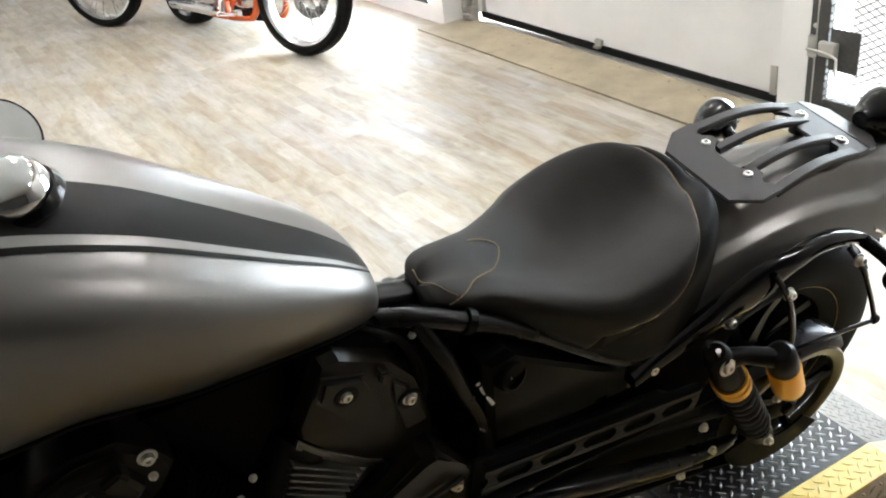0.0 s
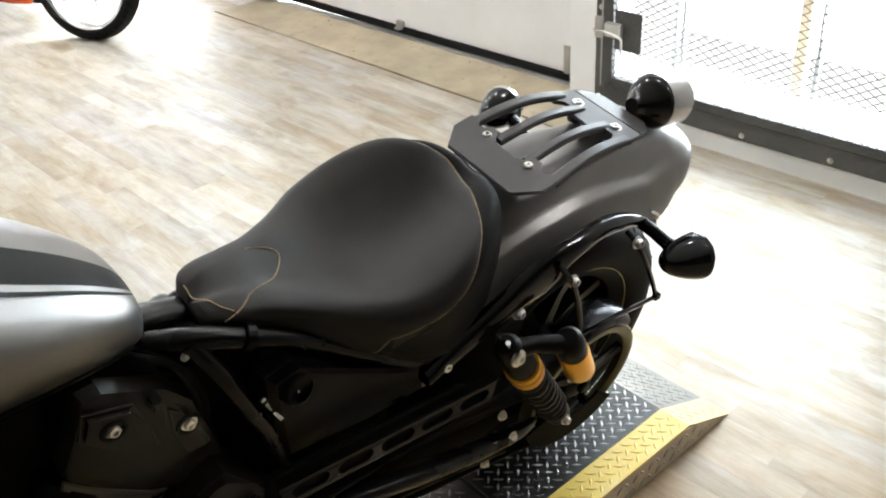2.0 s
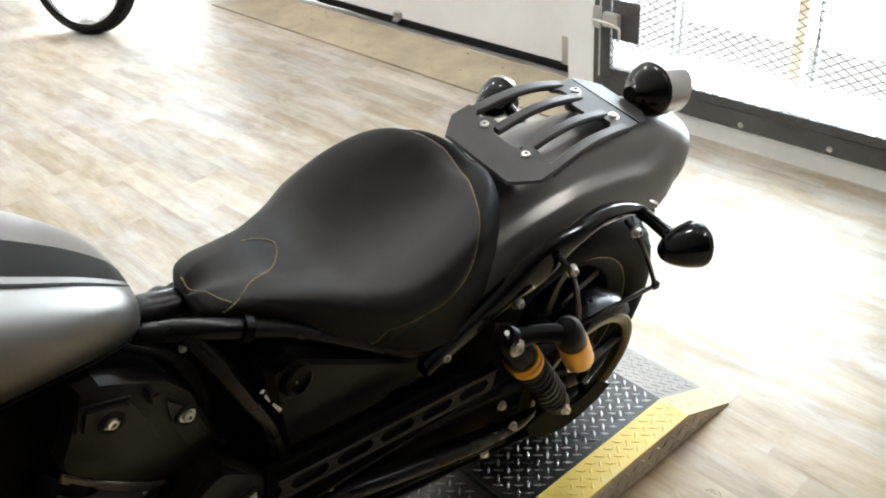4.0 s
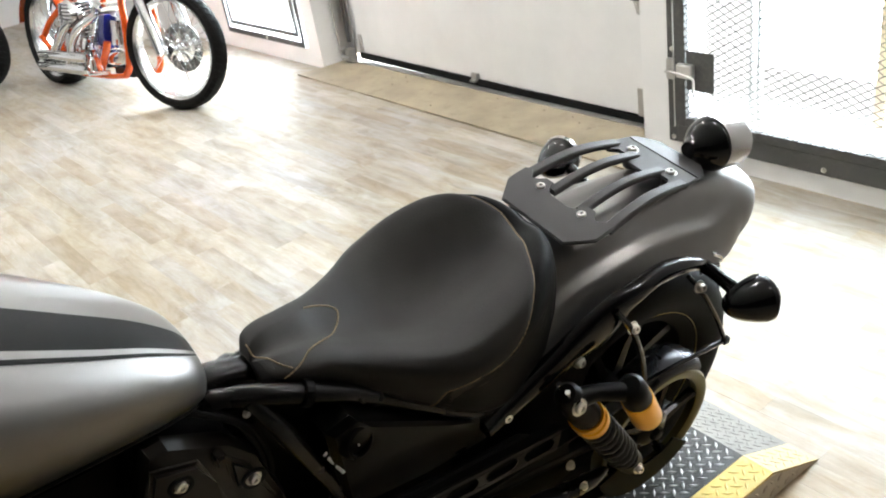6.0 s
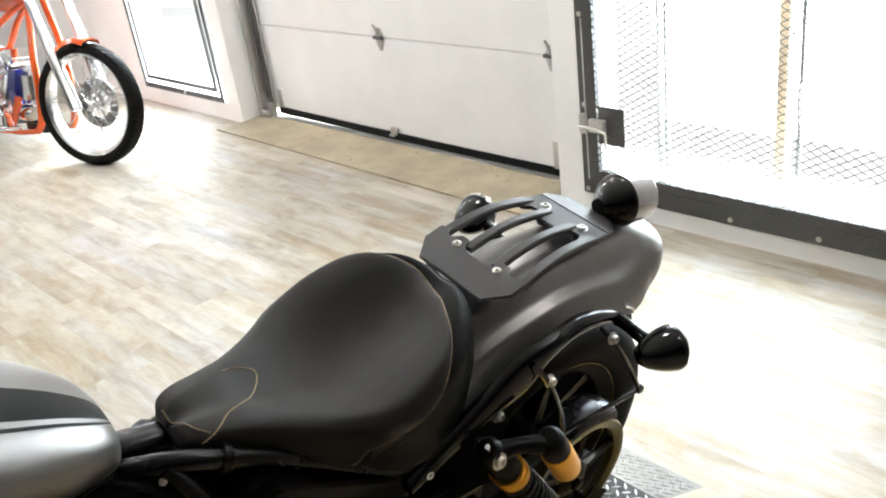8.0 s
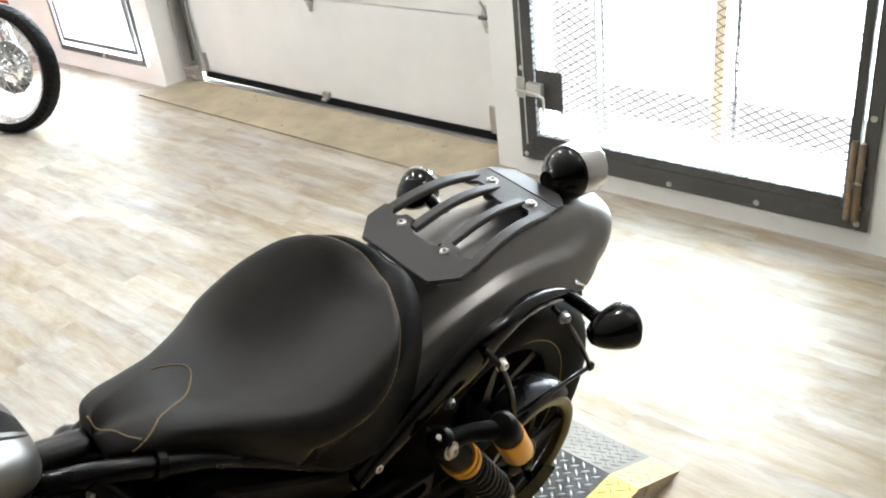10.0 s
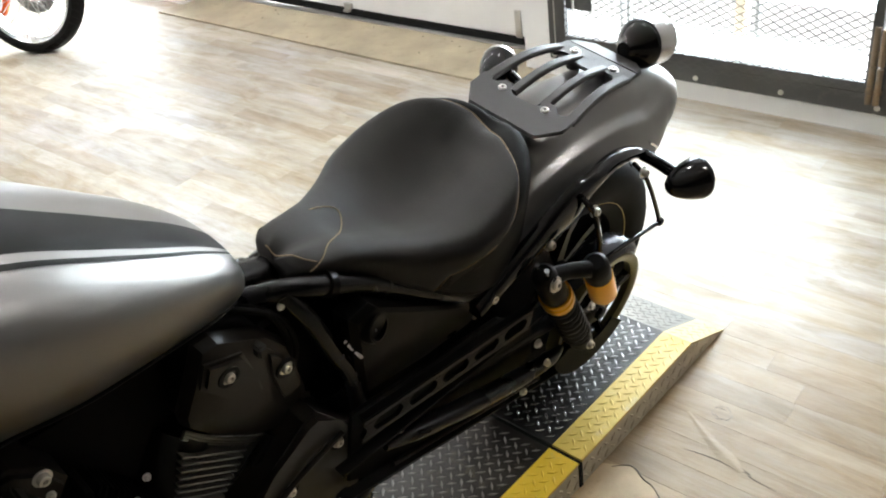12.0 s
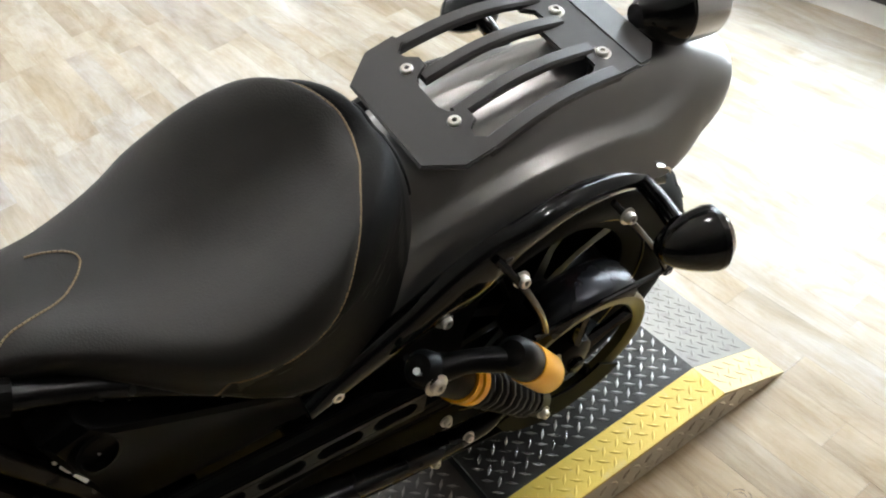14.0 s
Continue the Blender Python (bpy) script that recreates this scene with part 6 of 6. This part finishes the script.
def orange_chopper():
    m = pose(-6.41, 1.673, 0, -10, 0, 8.0) @ Matrix.Scale(1.13, 4)
    ch = thing("motorcycle", "orange chopper motorcycle with bright spoked wheels and chrome engine", "motorcycle", m)
    fx = 1.32
    spoked_wheel("front_wheel", ch, (fx, 0, 0.312), 0.312, 0.095, 17)
    spoked_wheel("rear_wheel", ch, (0.0, 0, 0.30), 0.30, 0.17, 0, False, 24)
    for s in (1, -1):
        fk = part("fork_leg", bm_tube([(fx + 0.02, s * 0.09, 0.30), (fx - 0.12, s * 0.10, 0.56), (fx - 0.36, s * 0.10, 1.0)], [0.033, 0.030, 0.020], 14, False), POLISHED, ch, "polished alloy fork leg", True)
        part("axle_clamp", bm_tube([(fx + 0.005, s * 0.11, 0.312), (fx + 0.005, s * 0.06, 0.312)], 0.024, 12, False), POLISHED, fk, "", True)
        part("frame_tube", bm_tube([(0.93, s * 0.035, 0.86), (0.985, s * 0.085, 0.56), (0.997, s * 0.09, 0.38), (0.985, s * 0.095, 0.21), (0.94, s * 0.10, 0.15)], 0.019, 12), ORANGE, ch, "orange frame tube", True)
        part("cradle_tube", bm_tube([(0.94, s * 0.10, 0.15), (0.70, s * 0.11, 0.128), (0.3, s * 0.12, 0.14), (0.02, s * 0.12, 0.30)], 0.015, 12), ORANGE, ch, "orange lower cradle tube", True)
        part("frame_tube", bm_tube([(0.0, s * 0.10, 0.29), (0.14, s * 0.10, 0.40), (0.384, s * 0.09, 0.53), (0.62, s * 0.05, 0.70), (0.93, 0, 0.86)], 0.018, 12), ORANGE, ch, "orange frame tube", True)
    def fender_arc(name, c, r, wid, a0, a1, label):
        rows = []
        for k in range(17):
            a = radians(a0 + (a1 - a0) * k / 16)
            rows.append([Vector((c[0] + (r + dr) * math.cos(a), c[1] + y, c[2] + (r + dr) * math.sin(a))) for y, dr in ((-wid, -0.02), (-wid * 0.8, 0.004), (0, 0.012), (wid * 0.8, 0.004), (wid, -0.02), (wid * 0.8, 0.0), (0, 0.008), (-wid * 0.8, 0.0))])
        part(name, bm_loft(rows), ORANGE, ch, label, True)
    fender_arc("front_fender", (fx, 0, 0.312), 0.330, 0.052, 76, 140, "short orange front fender")
    fender_arc("rear_fender", (0, 0, 0.30), 0.33, 0.10, 20, 170, "orange rear fender")
    part("fuel_tank", bm_lathe([(0, 0), (0.08, 0.03), (0.125, 0.15), (0.13, 0.3), (0.09, 0.45), (0, 0.5)], pose(0.42, 0, 0.86, 0, 84, 0), 24), ORANGE, ch, "orange teardrop tank", True)
    en = part("engine", bm_box((0.30, -0.10, 0.16), (0.70, 0.10, 0.33), 0.04), POLISHED, ch, "polished V-twin engine", True)
    part("gearbox", bm_lathe([(0, -0.11), (0.085, -0.11), (0.10, -0.09), (0.10, 0.09), (0, 0.10)], pose(0.24, 0, 0.27, 90), 24), POLISHED, en, "polished gearbox case", True)
    for x, a in ((0.45, -22), (0.57, 24)):
        cm = pose(x, 0, 0.31, 0, a, 0)
        cyl = part("cylinder", bm_lathe([(0, 0), (0.055, 0), (0.055, 0.2), (0, 0.2)], cm, 20), GATE_STEEL, en, "dark finned cylinder", True)
        for k in range(9):
            part("cooling_fin", bm_lathe([(0.05, 0.02 + k * 0.019), (0.082, 0.02 + k * 0.019), (0.082, 0.025 + k * 0.019), (0.05, 0.025 + k * 0.019)], cm, 20), POLISHED, cyl)
        part("rocker_box", bm_box((-0.065, -0.08, 0.2), (0.065, 0.08, 0.255), 0.018, cm), CHROME, cyl, "chrome rocker box", True)
        for k in (-0.016, 0.016):
            part("push_rod_tube", bm_tube([(x + 0.02 + k, -0.105, 0.28), cm @ Vector((k, -0.07, 0.21))], 0.010, 8, False), CHROME, cyl, "", True)
    cleaner = part("air_cleaner", bm_lathe([(0, 0), (0.082, 0), (0.088, 0.02), (0.075, 0.045), (0.03, 0.055), (0, 0.055)], pose(0.44, -0.105, 0.45, 90), 28), CHROME, en, "chrome ribbed air cleaner", True)
    for k in range(-3, 4):
        part("cleaner_rib", bm_tube([(0.44 - 0.066 + 0.004 * abs(k), -0.152, 0.45 + k * 0.02), (0.44, -0.163, 0.45 + k * 0.02), (0.44 + 0.066 - 0.004 * abs(k), -0.152, 0.45 + k * 0.02)], 0.004, 6), GATE_STEEL, cleaner)
    part("cam_cover", bm_lathe([(0, 0), (0.085, 0), (0.08, 0.02), (0.0, 0.032)], pose(0.56, -0.10, 0.25, 90), 24), CHROME, en, "chrome cam cover", True)
    for x1, z1, xe in ((0.66, 0.152, 0.12), (0.50, 0.216, 0.14)):
        pipe = part("exhaust_pipe", bm_tube([(x1 + 0.02, -0.08, 0.46), (x1 - 0.05, -0.16, 0.39), (x1 - 0.13, -0.18, 0.30), (x1 - 0.19, -0.19, z1 + 0.02), (xe + 0.15, -0.19, z1)], 0.024, 14), CHROME, ch, "chrome exhaust pipe", True)
        part("muffler", bm_lathe([(0.02, 0.0), (0.028, 0.0), (0.032, 0.02), (0.032, 0.50), (0.024, 0.57), (0, 0.58)], pose(xe, -0.19, z1, 0, 88, 0), 20), CHROME, pipe, "chrome slash-cut muffler", True)
    part("forward_control", bm_box((0.75, -0.21, 0.16), (0.81, -0.15, 0.25), 0.014), CHROME, ch, "chrome forward control", True)
    part("oil_cooler", bm_box((0.74, -0.06, 0.13), (0.93, 0.06, 0.19), 0.012), SATIN_BLACK, ch, "black oil cooler block")
    part("oil_filter", bm_lathe([(0, 0), (0.042, 0), (0.044, 0.02), (0.044, 0.12), (0.036, 0.135), (0, 0.135)], pose(0.755, -0.07, 0.235, 0, 88, 0), 20), CHROME, ch, "chrome oil filter", True)
    # polished block standing in for a whitish plastic piece
    part("pale_block", bm_box((0.80, -0.095, 0.29), (0.92, -0.04, 0.46), 0.02), POLISHED, ch, "pale polished block beside the blue panel", True)
    part("blue_panel", bm_loft([[(0.77, -0.11, 0.47), (0.82, -0.11, 0.47), (0.82, -0.07, 0.47), (0.77, -0.07, 0.47)], [(0.735, -0.12, 0.36), (0.80, -0.12, 0.37), (0.80, -0.07, 0.37), (0.735, -0.07, 0.36)], [(0.70, -0.11, 0.305), (0.80, -0.11, 0.285), (0.80, -0.07, 0.285), (0.70, -0.07, 0.305)]]), BLUE, ch, "blue enamel panel", True)
    part("highway_bar", bm_tube([(0.85, -0.13, 0.33), (0.838, -0.135, 0.29), (0.801, -0.14, 0.232), (0.76, -0.14, 0.18), (0.70, -0.13, 0.140)], 0.020, 12), ORANGE, ch, "curved orange front bar", True)
    part("rear_guard", bm_box((0.17, -0.11, 0.22), (0.25, -0.095, 0.32), 0.006), ORANGE, ch, "orange side plate")
    part("brake_caliper", bm_box((fx - 0.12, 0.045, 0.33), (fx - 0.05, 0.085, 0.43), 0.012), POLISHED, ch, "polished front brake caliper", True)
    part("foot_peg", bm_tube([(0.80, -0.12, 0.16), (0.80, -0.24, 0.17)], 0.013, 10, False), CHROME, ch, "chrome foot peg", True)
    part("kick_stand", bm_tube([(0.62, 0.13, 0.12), (0.68, 0.22, 0.055)], 0.011, 8, False), CHROME, ch)
    return ch


orange_chopper()


def parked_bike():
    b = thing("motorcycle", "parked motorcycle with a bright spoked front wheel", "motorcycle", pose(-6.93, 1.21, 0, 0, 0, 38) @ Matrix.Scale(1.12, 4))
    spoked_wheel("front_wheel", b, (0, 0, 0.312), 0.312, 0.10, 0, False, 28)
    for s in (1, -1):
        part("fork_leg", bm_tube([(0, s * 0.085, 0.312), (-0.30, s * 0.085, 0.95)], [0.027, 0.02], 14, False), POLISHED, b, "polished fork leg", True)
    part("axle", bm_tube([(0, -0.1, 0.312), (0, 0.1, 0.312)], 0.014, 10, False), POLISHED, b)
    part("yoke", bm_box((-0.34, -0.11, 0.93), (-0.24, 0.11, 0.97), 0.01), SATIN_BLACK, b)
    return b


parked_bike()

# ---- floor strips ----
def floor_strips():
    wid, lng, gap = 0.078, 0.6, 0.0002
    me = bpy.data.meshes.new("plank")
    bm = bm_box((gap, gap, -0.0038), (lng - gap, wid - gap, 0.0), 0.0)
    bm.to_mesh(me)
    bm.free()
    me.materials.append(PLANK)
    rest_v, rest_f = [], []
    rnd = random.Random(5)
    rows = int((3.0 + 4.5) / wid)
    for r in range(rows):
        y = -4.5 + r * wid
        if y + wid > 2.99:
            continue
        x = -9.2 - rnd.random() * lng
        while x < 4.49:
            if -4.1 < x < 0.2 and -0.0 < y < 2.48:
                ob = new("plank", me)
                ob.parent = floor
                ob.location = (x, y, 0)
            elif x > -9.2 - lng * 0.5 and x < 4.48:
                k = len(rest_v)
                a, b, c, d = max(x + gap, -9.2), min(x + lng - gap, 4.5), y + gap, y + wid - gap
                rest_v += [(a, c, 0), (b, c, 0), (b, d, 0), (a, d, 0), (a, c, -0.0038), (b, c, -0.0038), (b, d, -0.0038), (a, d, -0.0038)]
                rest_f += [(k, k + 1, k + 2, k + 3), (k, k + 4, k + 5, k + 1), (k + 1, k + 5, k + 6, k + 2), (k + 2, k + 6, k + 7, k + 3), (k + 3, k + 7, k + 4, k)]
            x += lng
    me2 = bpy.data.meshes.new("far_planks")
    me2.from_pydata(rest_v, [], rest_f)
    me2.materials.append(PLANK)
    ob = new("far_planks", me2)
    ob.parent = floor
    tagged(ob, kind="stuff")


floor_strips()
